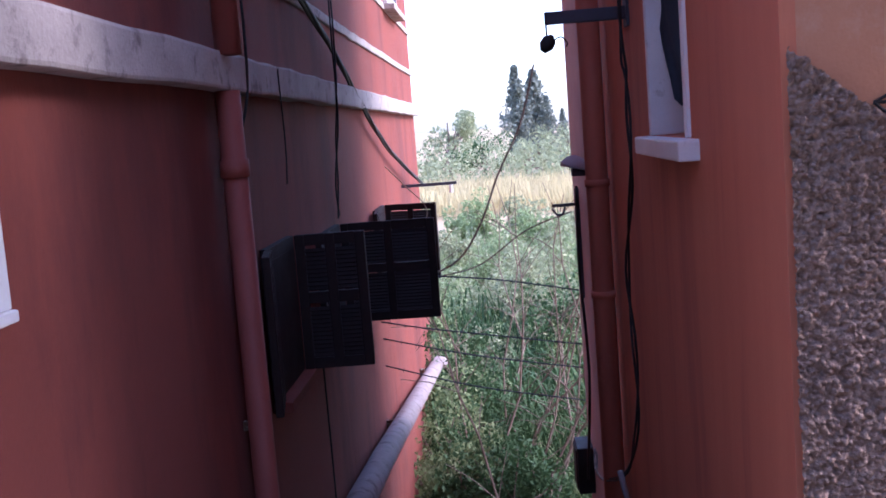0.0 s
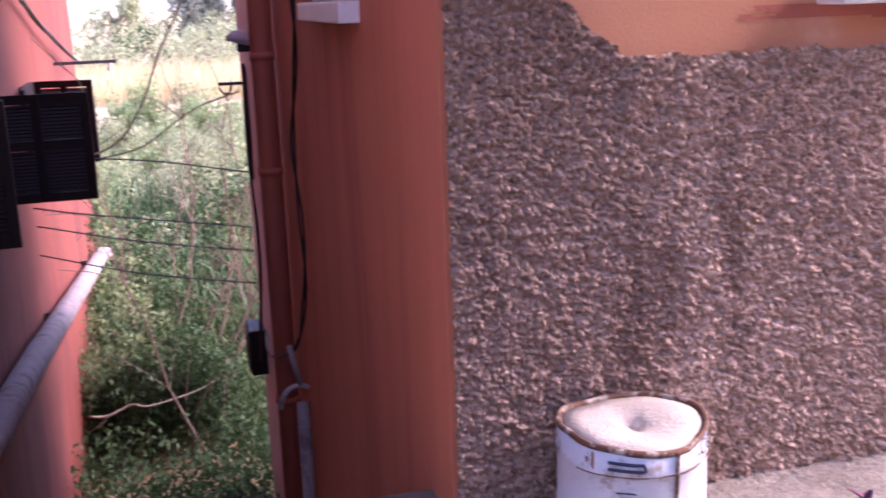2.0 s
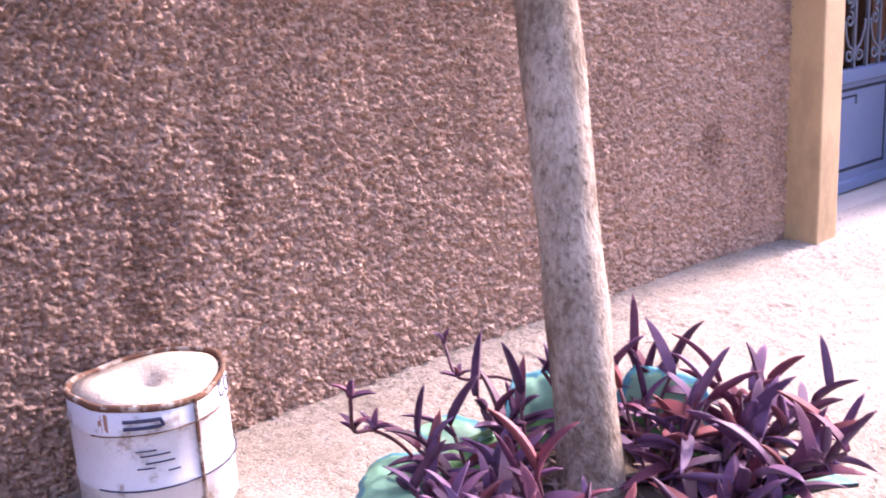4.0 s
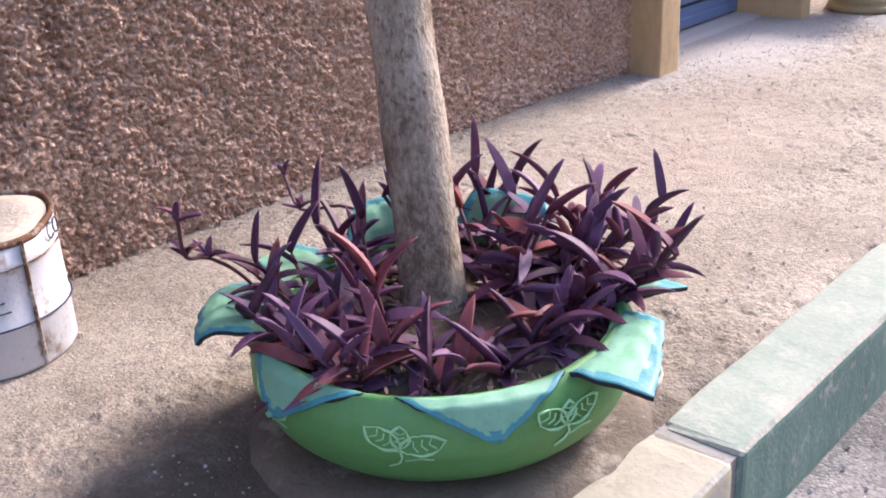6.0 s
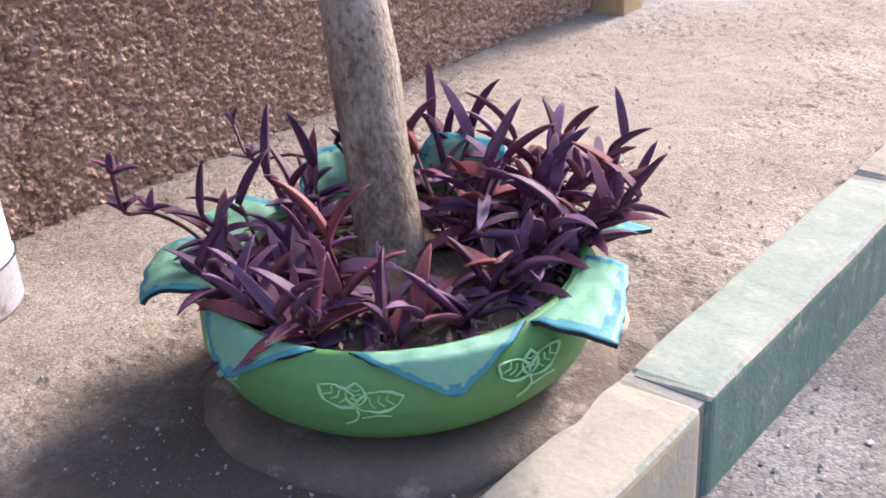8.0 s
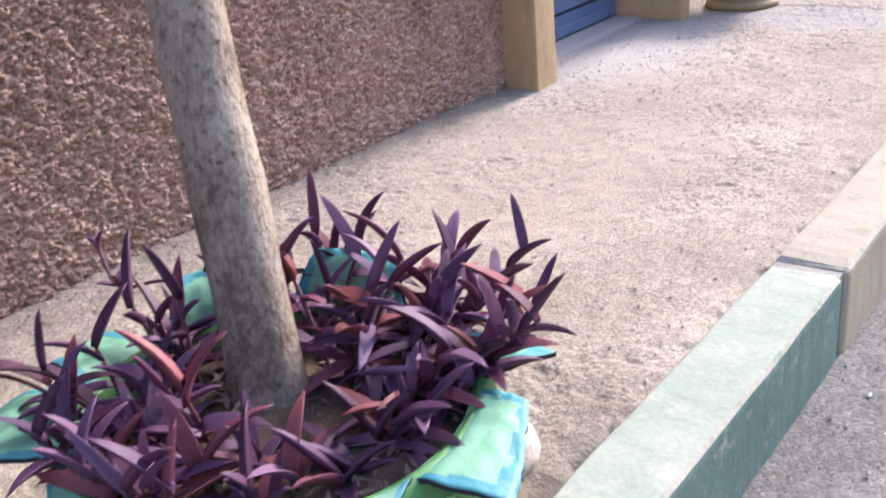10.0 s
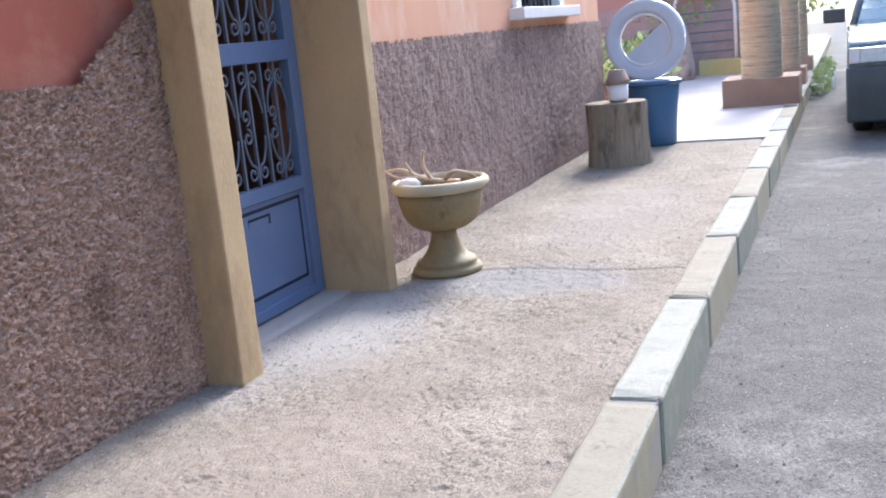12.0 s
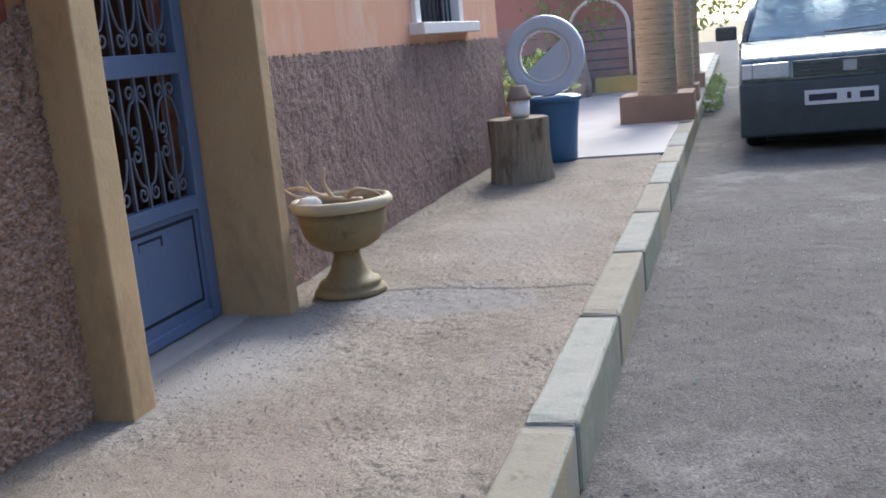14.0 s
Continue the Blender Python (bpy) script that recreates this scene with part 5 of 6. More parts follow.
def painted_leaf(a0, z0, size, seed):
    """Brushed outline of three uneven leaflets with veins on the tyre wall, and a stalk."""
    bm = bmesh.new()
    r = random.Random(seed)

    def at(p, tilt):
        c, s_ = math.cos(tilt), math.sin(tilt)
        return on_tyre(a0 + (p[0] * c + p[1] * s_) / 0.3, z0 + (p[1] * c - p[0] * s_) * 0.8, 0.0012)

    for tilt, L in ((-0.80 + r.gauss(0, 0.08), size), (0.10 + r.gauss(0, 0.1), size * 0.72), (1.12 + r.gauss(0, 0.08), size * 1.08)):
        outline = []
        for i in range(21):
            t = i / 20
            u = t * 2 if t < 0.5 else 2 - t * 2
            wide = (1 if t < 0.5 else -1) * 0.30 * L * math.sin(math.pi * min(1, u * 0.97 + 0.03)) ** 0.75
            outline.append(at((wide + r.gauss(0, 0.0008), u * L), tilt))
        tube(bm, outline, [0.0019 + 0.0008 * math.sin(i * 0.9 + seed) for i in range(21)], 5)
        for v in (0.35, 0.55, 0.75):
            for sd in (-1, 1):
                tube(bm, [at((0, v * L * 0.85), tilt), at((sd * 0.17 * L, v * L), tilt)], 0.0012, 4)
    tube(bm, [on_tyre(a0 + q[0], z0 + q[1], 0.001) for q in ((0, 0), (0.01, -0.014), (-0.01, -0.026), (-0.06, -0.034))], 0.0018, 5)
    tube(bm, [on_tyre(a0 + q[0], z0 + q[1], 0.001) for q in ((0.02, -0.020), (0.09, -0.014), (0.15, -0.016))], 0.0014, 5)
    return bm


for a, z in ((211, 0.108), (256, 0.108), (165, 0.10), (320, 0.10)):
    part("painted_leaf", painted_leaf(radians(a), z, 0.060, int(a)), M["leaf_paint"], planter, "pale brushed leaf outline on the tyre", smooth=True)
soil = lathe([(0.258, 0.06), (0.260, 0.125), (0.2, 0.135), (0.12, 0.142), (0.03, 0.145)], 40, 0.01, 8)
soil_ob = part("soil", soil, M["soil"], planter, "dark damp soil with leaf litter", smooth=True)

rl = np.random.RandomState(9)
la, lr = rl.uniform(0, 6.28, 340), 0.25 * np.sqrt(rl.uniform(0.03, 1, 340))
LC = np.stack([PC[0] + lr * np.cos(la), PC[1] + lr * np.sin(la), 0.181 + 0.008 * rl.rand(340) - 0.06 * lr], 1)
LQ = leaves(LC, 0.038, 0.22, rl)
LQ[:, :, 2] = LC[:, None, 2] + 0.35 * (LQ[:, :, 2] - LC[:, None, 2])
tagged(quads_mesh("leaf_litter", LQ, M["litter"]), "dry purple-brown dead leaves lying on the soil", "leaf litter", kind="stuff")

# the tree
TB = Vector((2.825, 2.60, 0.0))
LEAN = Vector((0.135, 0.225, 1.0))
tree = thing("young_tree", tuple(TB), "young tree with a smooth grey mottled trunk", "tree")
bm = bmesh.new()
tp = [0.10 + 0.06 * i for i in range(48)]
tube(bm, [LEAN * z + Vector((0.006 * math.sin(5 * z), 0.006 * math.sin(4 * z + 1), 0)) for z in tp], [0.0525 + 0.012 * math.exp(-(z - 0.1) * 12) + 0.0016 * math.sin(17 * z) + 0.0012 * math.sin(31 * z) - 0.006 * max(0, z - 1.2) for z in tp], 26)
for v in bm.verts:
    v.co += 0.0028 * noise.noise_vector(v.co * 14)
part("trunk", bm, M["bark"], tree, smooth=True)
# unseen limbs and crown, added and set low to shade the passage wall
r = np.random.RandomState(5)
C, R = [], []
top = LEAN * 1.75
for k in range(8):
    a = k * 0.9
    end = top + Vector((math.cos(a) * 0.58, math.sin(a) * 0.58 - 0.1, 0.25 + 0.22 * (k % 4)))
    bm = bmesh.new()
    tube(bm, smooth_line([LEAN * 1.55, (top + end) / 2 + Vector((0, 0, 0.05)), end], 4), [0.030 - 0.0030 * i for i in range(9)], 7)
    part("limb", bm, M["bark"], tree, smooth=True)
    for u in (0.45, 0.75, 1.0):
        C.append(top.lerp(end, u)), R.append(0.36)
quads_mesh("crown", leaves(clumps(8000, C, R, r), 0.11, 0.5, r), M["leaf_green"], tree)

# purple trailing plants
rp = random.Random(21)


def leaf_mesh(length, width, bend, fold=0.35):
    bm = bmesh.new()
    n = 7
    rows_l = []
    for i in range(n + 1):
        t = i / n
        w = width * min(1.0, 0.62 + 2.2 * t) * (1 - t ** 3.2) ** 0.8 if i < n else 0.0
        c = Vector((0, length * (t - 0.12 * bend * t * t), length * (0.10 * t - bend * t * t)))
        rows_l.append([bm.verts.new(c + Vector((-w / 2, 0, w * fold))), bm.verts.new(c), bm.verts.new(c + Vector((w / 2, 0, w * fold)))])
    for a, b in zip(rows_l, rows_l[1:]):
        for k in range(2):
            bm.faces.new((a[k], a[k + 1], b[k + 1], b[k]))
    bmesh.ops.remove_doubles(bm, verts=bm.verts, dist=1e-6)
    bmesh.ops.solidify(bm, geom=bm.faces[:], thickness=0.0016)
    return mesh_from("leaf", bm, M["purple"], True)


LEAF = [leaf_mesh(ln, w, b, f) for ln, w, b, f in ((0.120, 0.0225, 0.10, 0.55), (0.115, 0.0240, 0.22, 0.5), (0.120, 0.0215, 0.36, 0.45), (0.125, 0.0210, 0.0, 0.6), (0.105, 0.0250, 0.52, 0.4))]


def purple_plant(x, y, lean_dir, lean, height, n_stems, label, leafy=5):
    pl = thing("purple_plant", (PC[0] + x, PC[1] + y, 0.155), label, "plant", "purple plants in the tyre")
    for s in range(n_stems):
        a = lean_dir + rp.gauss(0, 0.7)
        ln = max(0.05, lean + rp.gauss(0, 0.22))
        h = 1.08 * height * rp.uniform(0.5, 1.12)
        d = Vector((math.cos(a) * ln, math.sin(a) * ln, 1.0)).normalized()
        b = Vector((rp.gauss(0, 0.02), rp.gauss(0, 0.02), -0.02))
        pts = [b, b + d * h * 0.5 + Vector((0, 0, 0.01)), b + d * h]
        part("stem", tube(bmesh.new(), smooth_line(pts, 3), 0.0035, 5), M["stem"], pl, smooth=True)
        az = rp.uniform(0, 6.28)
        for k in range(leafy):
            t = 0.30 + 0.70 * k / (leafy - 1)
            p = b + d * h * t
            az += math.pi + rp.gauss(0, 0.45)
            el = (rp.uniform(-12, 45) if k < leafy - 2 else rp.uniform(35, 76)) - (8 if ln > 0.75 else 0)
            m = Matrix.Translation(p) @ Matrix.Rotation(az, 4, 'Z') @ Matrix.Rotation(radians(el), 4, 'X') @ Matrix.Rotation(rp.gauss(0, 0.35), 4, 'Y')
            sc = rp.uniform(0.6, 1.05)
            shared("leaf", LEAF[rp.choice((0, 1, 1, 2, 2, 4)) if k < leafy - 2 else rp.choice((0, 1, 1, 2, 3))], pl, m @ Matrix.Diagonal((sc * rp.uniform(0.85, 1.15), sc, sc, 1)))
    return pl


for x, y, dirn, lean, h, ns, leafy, lab in (
        (0.10, -0.16, -1.1, 0.85, 0.15, 6, 5, "dense purple trailing plant with long pointed leaves"),
        (0.18, -0.11, -0.7, 1.15, 0.19, 7, 6, "purple trailing plant spilling over the tyre"),
        (0.21, -0.03, -0.5, 1.15, 0.20, 7, 6, "purple trailing plant spilling over the tyre"),
        (0.20, 0.08, 0.2, 0.70, 0.18, 6, 6, "dense purple trailing plant with long pointed leaves"),
        (0.13, 0.15, 0.7, 0.40, 0.19, 4, 6, "tall purple plant with upright pointed leaves"),
        (0.11, -0.03, -0.3, 0.40, 0.20, 6, 6, "tall purple plant with upright pointed leaves"),
        (0.13, -0.10, -0.8, 0.55, 0.17, 5, 6, "tall purple plant with upright pointed leaves"),
        (0.02, 0.20, 1.5, 0.4, 0.16, 4, 5, "purple plant with reddish stems"),
        (-0.10, 0.17, 2.1, 0.6, 0.16, 4, 6, "purple plant with reddish stems and a bare runner"),
        (-0.19, 0.10, 2.8, 0.6, 0.12, 5, 6, "short purple plant with broad leaves"),
        (-0.20, -0.01, 3.3, 0.8, 0.11, 5, 6, "short purple plant with broad leaves"),
        (-0.12, 0.04, 2.4, 0.35, 0.16, 5, 6, "purple plant with reddish stems"),
        (-0.10, -0.05, 3.4, 0.5, 0.11, 3, 5, "purple plant with reddish stems"),
        (-0.14, -0.10, 3.9, 0.5, 0.07, 3, 4, "low purple shoots drooping to the rim"),
        (-0.04, -0.17, -1.8, 0.7, 0.05, 2, 4, "low purple shoots drooping to the rim"),
        (0.05, -0.15, -1.5, 0.8, 0.10, 4, 5, "purple plant with drooping lower leaves")):
    purple_plant(x, y, dirn, lean, h, ns, lab, leafy)

runner = thing("dry_runner", (0, 0, 0), "dried purple runner stem with dead flower heads", "plant stem")
for pts, knots in (([(2.66, 2.83, 0.19), (2.60, 2.82, 0.27), (2.53, 2.79, 0.33), (2.46, 2.74, 0.37), (2.42, 2.68, 0.45)], (2, 3, 4)), ([(2.95, 2.85, 0.24), (2.93, 2.95, 0.25), (2.90, 3.03, 0.235), (2.91, 3.08, 0.29)], (2, 3))):
    part("stem", tube(bmesh.new(), smooth_line(pts, 4), 0.0032, 5), M["stem"], runner, smooth=True)
    for k in knots:
        for q in range(4):
            m = Matrix.Translation(pts[k]) @ Matrix.Rotation(q * 1.7 + k, 4, 'Z') @ Matrix.Rotation(radians(rp.uniform(10, 80)), 4, 'X') @ Matrix.Diagonal((0.5, 0.30, 0.45, 1))
            shared("leaf", LEAF[q % 4], runner, m)

# ---- tin beside the wall ----
CAN_R, CAN_H = 0.153, 0.268


def dent(a, z):
    """How far the tin is bent in or out towards its rim."""
    w = max(0.0, min(1.0, (z - 0.15) / 0.1))
    return 1 + w * (0.022 * math.sin(3 * a + 0.6) + 0.020 * math.sin(5 * a + 2.1) + 0.010 * math.sin(9 * a))


def dented(bm):
    for v in bm.verts:
        k = dent(math.atan2(v.co.y, v.co.x), v.co.z)
        v.co.x *= k
        v.co.y *= k
        if v.co.z > 0.24:
            v.co.z += 0.006 * math.sin(2 * math.atan2(v.co.y, v.co.x) + 1.0)
    return bm


can = thing("paint_tin", (2.447, 3.445, 0.0), "dented white tin filled with cement, rusty rim", "tin", turn=0)
part("tin_body", dented(lathe([(CAN_R - 0.004, 0), (CAN_R, 0.006), (CAN_R, 0.09), (CAN_R + 0.003, 0.094), (CAN_R, 0.098), (CAN_R, 0.205), (CAN_R + 0.003, 0.210), (CAN_R, 0.215), (CAN_R, CAN_H - 0.012), (CAN_R - 0.012, CAN_H - 0.012), (CAN_R - 0.012, 0.02)], 64, 0.007, 2)), M["can_white"], can, smooth=True)
part("rim", dented(lathe([(CAN_R + 0.0005, CAN_H - 0.016), (CAN_R + 0.003, CAN_H - 0.009), (CAN_R + 0.001, CAN_H - 0.004), (CAN_R - 0.005, CAN_H - 0.003), (CAN_R - 0.012, CAN_H - 0.012)], 64, 0.008, 2, True)), M["rust"], can, "rusty bent rim", smooth=True)
fillb = lathe([(CAN_R - 0.012, CAN_H - 0.05), (CAN_R - 0.013, CAN_H - 0.010), (0.10, CAN_H - 0.007), (0.045, CAN_H - 0.009), (0.026, CAN_H - 0.016), (0.014, CAN_H - 0.030)], 48, 0.006, 4)
part("cement_fill", dented(fillb), M["can_fill"], can, "rough cement with a hollow", smooth=True)


def on_can(a, z, out=0.0035):
    k = (CAN_R + out) * dent(a, z)
    return Vector((k * math.cos(a), k * math.sin(a), z))


def can_line(a0, a1, z0, z1, r, mat, name="printed_line"):
    return part(name, tube(bmesh.new(), [on_can(a0 + (a1 - a0) * i / 14, z0 + (z1 - z0) * i / 14) for i in range(15)], r, 5), M[mat], can)


can_line(-2.75, -0.2, 0.207, 0.212, 0.0018, "rust", "rust_line")
can_line(-2.75, -0.2, 0.095, 0.095, 0.0018, "ink")
part("seam", tube(bmesh.new(), [on_can(-1.42, z, 0.002) for z in (0.004, 0.1, 0.2, CAN_H - 0.012)], 0.004, 6), M["rust"], can, "rusty welded seam")
for z0, w in ((0.236, 0.008), (0.222, 0.008)):
    can_line(-2.30, -1.85, z0, z0, w * 0.45, "ink", "printed_bar")
can_line(-1.86, -1.83, 0.236, 0.222, 0.0034, "ink", "printed_bar")
for z0, a0, a1 in ((0.175, -2.2, -1.95), (0.165, -2.15, -1.8), (0.15, -2.1, -1.75), (0.14, -2.2, -2.0), (0.13, -1.85, -1.7)):
    can_line(a0, a1, z0, z0, 0.0015, "ink", "printed_bar")


def bent_text(word, a0, z0, size):
    cu = bpy.data.curves.new("print", 'FONT')
    cu.body, cu.size, cu.extrude = word, size, 0.0006
    tmp = bpy.data.objects.new("print", cu)
    scene.collection.objects.link(tmp)
    me = bpy.data.meshes.new_from_object(tmp.evaluated_get(bpy.context.evaluated_depsgraph_get()))
    bpy.data.objects.remove(tmp)
    for v in me.vertices:
        x, y, z = v.co
        v.co = on_can(a0 + x / CAN_R, z0 + y, 0.0042 + z)
    me.materials.clear()
    me.materials.append(M["ink"])
    ob = new("printed_letters", me)
    ob.parent = can
    return ob


patch = bmesh.new()
cells = [[patch.verts.new(on_can(-2.62 + 0.04 * i, 0.205 + 0.0045 * j + 0.004 * math.sin(2.1 * i + j), 0.0012)) for j in range(12)] for i in range(10)]
for i in range(9):
    for j in range(11):
        if (i - 4.3) ** 2 / 20 + (j - 5.5) ** 2 / 28 < 1:
            patch.faces.new((cells[i][j], cells[i + 1][j], cells[i + 1][j + 1], cells[i][j + 1]))
part("rust_patch", patch, M["clay"], can, "red-brown rust patch")
bent_text("CO", -0.95, 0.222, 0.045)

# ---- stone urn ----
urn = thing("stone_urn", (6.39, 3.325, 0.0), "ochre cast stone pedestal urn with a rolled rim", "urn")
part("pedestal", lathe([(0.150, 0.0), (0.156, 0.012), (0.150, 0.028), (0.130, 0.034), (0.136, 0.046), (0.128, 0.060), (0.104, 0.070), (0.082, 0.10), (0.062, 0.145), (0.054, 0.175), (0.062, 0.186), (0.050, 0.195)], 48, 0.004, 1), M["urn"], urn, smooth=True)
part("bowl", lathe([(0.05, 0.190), (0.105, 0.200), (0.148, 0.228), (0.172, 0.270), (0.184, 0.320), (0.188, 0.368), (0.176, 0.368), (0.165, 0.30)], 48, 0.004, 2), M["urn"], urn, smooth=True)
part("rolled_rim", lathe([(0.185, 0.365), (0.20, 0.365), (0.213, 0.378), (0.216, 0.395), (0.205, 0.41), (0.188, 0.413), (0.178, 0.40), (0.176, 0.375)], 56, 0.004, 3, True), M["urn_rim"], urn, smooth=True)
part("soil", lathe([(0.17, 0.33), (0.178, 0.365), (0.10, 0.375), (0.03, 0.38)], 32, 0.02, 4), M["soil"], urn, smooth=True)
root = thing("dry_root", (6.37, 3.34, 0.375), "pale branching driftwood root lying in the urn", "driftwood")
rb = bmesh.new()
for pts, rad in (([(0.05, -0.10, 0.015), (0.0, -0.02, 0.03), (-0.02, 0.05, 0.05), (-0.05, 0.12, 0.09), (-0.03, 0.20, 0.085)], 0.014), ([(0.0, 0.0, 0.02), (-0.03, 0.03, 0.10), (-0.04, 0.02, 0.17)], 0.011),
                 ([(-0.02, 0.05, 0.05), (-0.08, 0.13, 0.06), (-0.1, 0.19, 0.10)], 0.010), ([(0.02, -0.04, 0.03), (-0.02, -0.10, 0.07), (0.03, -0.16, 0.05), (0.05, -0.19, 0.02)], 0.012), ([(-0.04, 0.08, 0.07), (-0.05, 0.11, 0.13)], 0.008)):
    ln = smooth_line(pts, 4)
    tube(rb, ln, [rad * (1 - 0.6 * i / len(ln)) for i in range(len(ln))], 7)
part("root", rb, M["driftwood"], root, smooth=True)
stone = part("white_stone", move(lathe([(0.02, -0.03), (0.05, -0.015), (0.055, 0.01), (0.035, 0.03), (0.01, 0.035)], 16, 0.06, 4), Matrix.Translation((6.28, 3.42, 0.40))), M["pebble"], smooth=True)
tagged(stone, "rounded white stone lying in the urn", "stone")

# ---- stump, barrel, ring and pot ----
stump = thing("tree_stump", (9.55, 3.20, 0), "weathered grey tree stump standing on the pavement", "stump")
sb = lathe([(0.225, -0.01), (0.215, 0.05), (0.205, 0.2), (0.21, 0.38), (0.212, 0.435)], 56, 0.02, 6)
for v in sb.verts:
    a = math.atan2(v.co.y, v.co.x)
    k = 1 + 0.03 * noise.noise(Vector((math.cos(a) * 6, math.sin(a) * 6, v.co.z * 2))) + 0.025 * math.sin(a * 19 + 2 * math.sin(v.co.z * 9))
    v.co.x *= k
    v.co.y *= k
part("bark", sb, M["stump_bark"], stump)
part("cut_face", lathe([(0.205, 0.43), (0.205, 0.442), (0.1, 0.446)], 56, 0.02, 6), M["stump_top"], stump)

barrel = thing("blue_barrel", (10.58, 3.12, 0), "dark blue plastic tub standing behind the stump", "barrel")
part("tub", lathe([(0.155, 0.0), (0.165, 0.01), (0.17, 0.12), (0.185, 0.30), (0.205, 0.45), (0.21, 0.50), (0.2, 0.505), (0.19, 0.48)], 40), M["blue_plastic"], barrel, smooth=True)
part("tub_rim", lathe([(0.205, 0.47), (0.228, 0.475), (0.23, 0.50), (0.205, 0.512)], 40, 0, 0, True), M["blue_plastic"], barrel, smooth=True)
part("lid", lathe([(0.2, 0.49), (0.2, 0.515), (0.1, 0.52)], 40), M["grey_plastic"], barrel, smooth=True)

ring = thing("plastic_ring", (10.50, 3.15, 0.83), "pale grey round plastic tub front standing on the barrel", "tub")
turn_m = Matrix.Rotation(radians(-90), 4, 'Y') @ Matrix.Rotation(radians(0), 4, 'X')
part("outer_ring", move(lathe([(0.200, 0.0), (0.203, 0.020), (0.235, 0.030), (0.262, 0.026), (0.285, 0.034), (0.305, 0.026), (0.312, -0.05), (0.302, -0.055), (0.285, 0.0), (0.235, 0.012)], 56, 0.003, 3, True), turn_m), M["grey_plastic"], ring, smooth=True)
part("inner_lip", move(lathe([(0.183, 0.0), (0.188, 0.022), (0.200, 0.022), (0.200, 0.0)], 56, 0, 0, True), turn_m), M["white_paint"], ring, smooth=True)
half = bmesh.new()
rows_h = [[half.verts.new((dx, -0.19 * math.cos(a), 0.19 * math.sin(a))) for a in (radians(-142 + 182 * k / 24) for k in range(25))] for dx in (-0.006, 0.004)]
for a, b in zip(zip(rows_h[0], rows_h[1]), list(zip(rows_h[0], rows_h[1]))[1:] + [(rows_h[0][0], rows_h[1][0])]):
    half.faces.new((a[0], a[1], b[1], b[0]))
half.faces.new(rows_h[0])
half.faces.new(rows_h[1][::-1])
bmesh.ops.recalc_face_normals(half, faces=half.faces)
part("flap", half, M["grey_plastic"], ring, "pale half lid closing the lower part of the ring")

pot = thing("small_pot", (9.48, 3.17, 0.445), "pale plastic cup with a brown pot upside down on it", "pot")
part("cup", lathe([(0.055, 0.02), (0.06, 0.0), (0.068, 0.03), (0.075, 0.125)], 24), M["white_paint"], pot, smooth=True)
part("clay_pot", lathe([(0.085, 0.125), (0.085, 0.15), (0.078, 0.155), (0.055, 0.22)], 24), M["brown_block"], pot, smooth=True)

# ---- far end of the pavement ----


def bamboo_column(x, y, z0, z1, r0, label, base):
    col = thing("bamboo_column", (x, y, 0), label, "column", "bamboo wrapped columns")
    part("core", tube(bmesh.new(), [(0, 0, z0), (0, 0, z1 - 0.01)], r0 - 0.014, 20), M["bamboo"], col)
    cane = mesh_from("cane", tube(bmesh.new(), [(r0 * math.cos(a) * 0.985, r0 * math.sin(a) * 0.985, 0) for a in [i * 2 * math.pi / 18 for i in range(19)]], 0.0095, 4, False), M["bamboo"], True)
    k = 0
    z = z0 + 0.010
    while z < z1:
        shared("cane", cane, col, Matrix.Translation((0, 0, z)) @ Matrix.Rotation(k * 1.3, 4, 'Z'))
        z += 0.0185
        k += 1
    part("plinth", box(*base, 0.012), M["brown_block"], col, "brown rendered plinth block")
    return col


bamboo_column(13.35, 2.50, 0.28, 1.46, 0.20, "column wrapped in split bamboo on a brown plinth", (-0.2, 0.5, -0.36, 0.38, 0.0, 0.29))
bamboo_column(15.8, 2.42, 0.2, 1.45, 0.19, "further column wrapped in split bamboo", (-0.2, 0.4, -0.25, 0.3, 0.0, 0.22))
bamboo_column(18.4, 2.42, 0.2, 1.45, 0.19, "last bamboo wrapped column by the gate", (-0.2, 0.4, -0.25, 0.3, 0.0, 0.22))

cross = empty("wall_end")
structure(cross, "red garden wall with dark stone base closing the pavement", "wall")
part("wall_panel", box(19.1, 19.4, 2.95, 9.0, 1.14, 3.2), M["hazy_red"], cross)
part("wall_panel", box(19.08, 19.42, 2.95, 9.0, -0.1, 1.14), M["stone_dark"], cross)
rr = random.Random(9)
for k in range(60):
    y, z = rr.uniform(3.0, 6.0), rr.uniform(0.3, 1.08)
    st = box(19.055, 19.085, y, y + rr.uniform(0.06, 0.2), z, z + rr.uniform(0.03, 0.08), 0.01, 1)
    part("stone", st, M[rr.choice(("white_ledge", "pale_wall", "stone_dark"))], cross)
gate = thing("garden_arch", (18.9, 3.74, 0), "white painted metal arch on a yellow plinth", "arch")
ap = [(0, 0.455, 0.25)] + [(0, 0.455 * math.cos(a), 1.0 + 0.455 * math.sin(a)) for a in np.linspace(0, math.pi, 20)] + [(0, -0.455, 0.25)]
part("arch_tube", tube(bmesh.new(), ap, 0.028, 8), M["white_paint"], gate, smooth=True)
part("gate_panel", box(0.02, 0.05, -0.42, 0.42, 0.25, 1.05), M["stone_dark"], gate, "dark patterned panel inside the arch")
for k in range(5):
    part("bar", box(0.005, 0.018, -0.42, 0.42, 0.36 + 0.15 * k, 0.385 + 0.15 * k), M["grille"], gate)
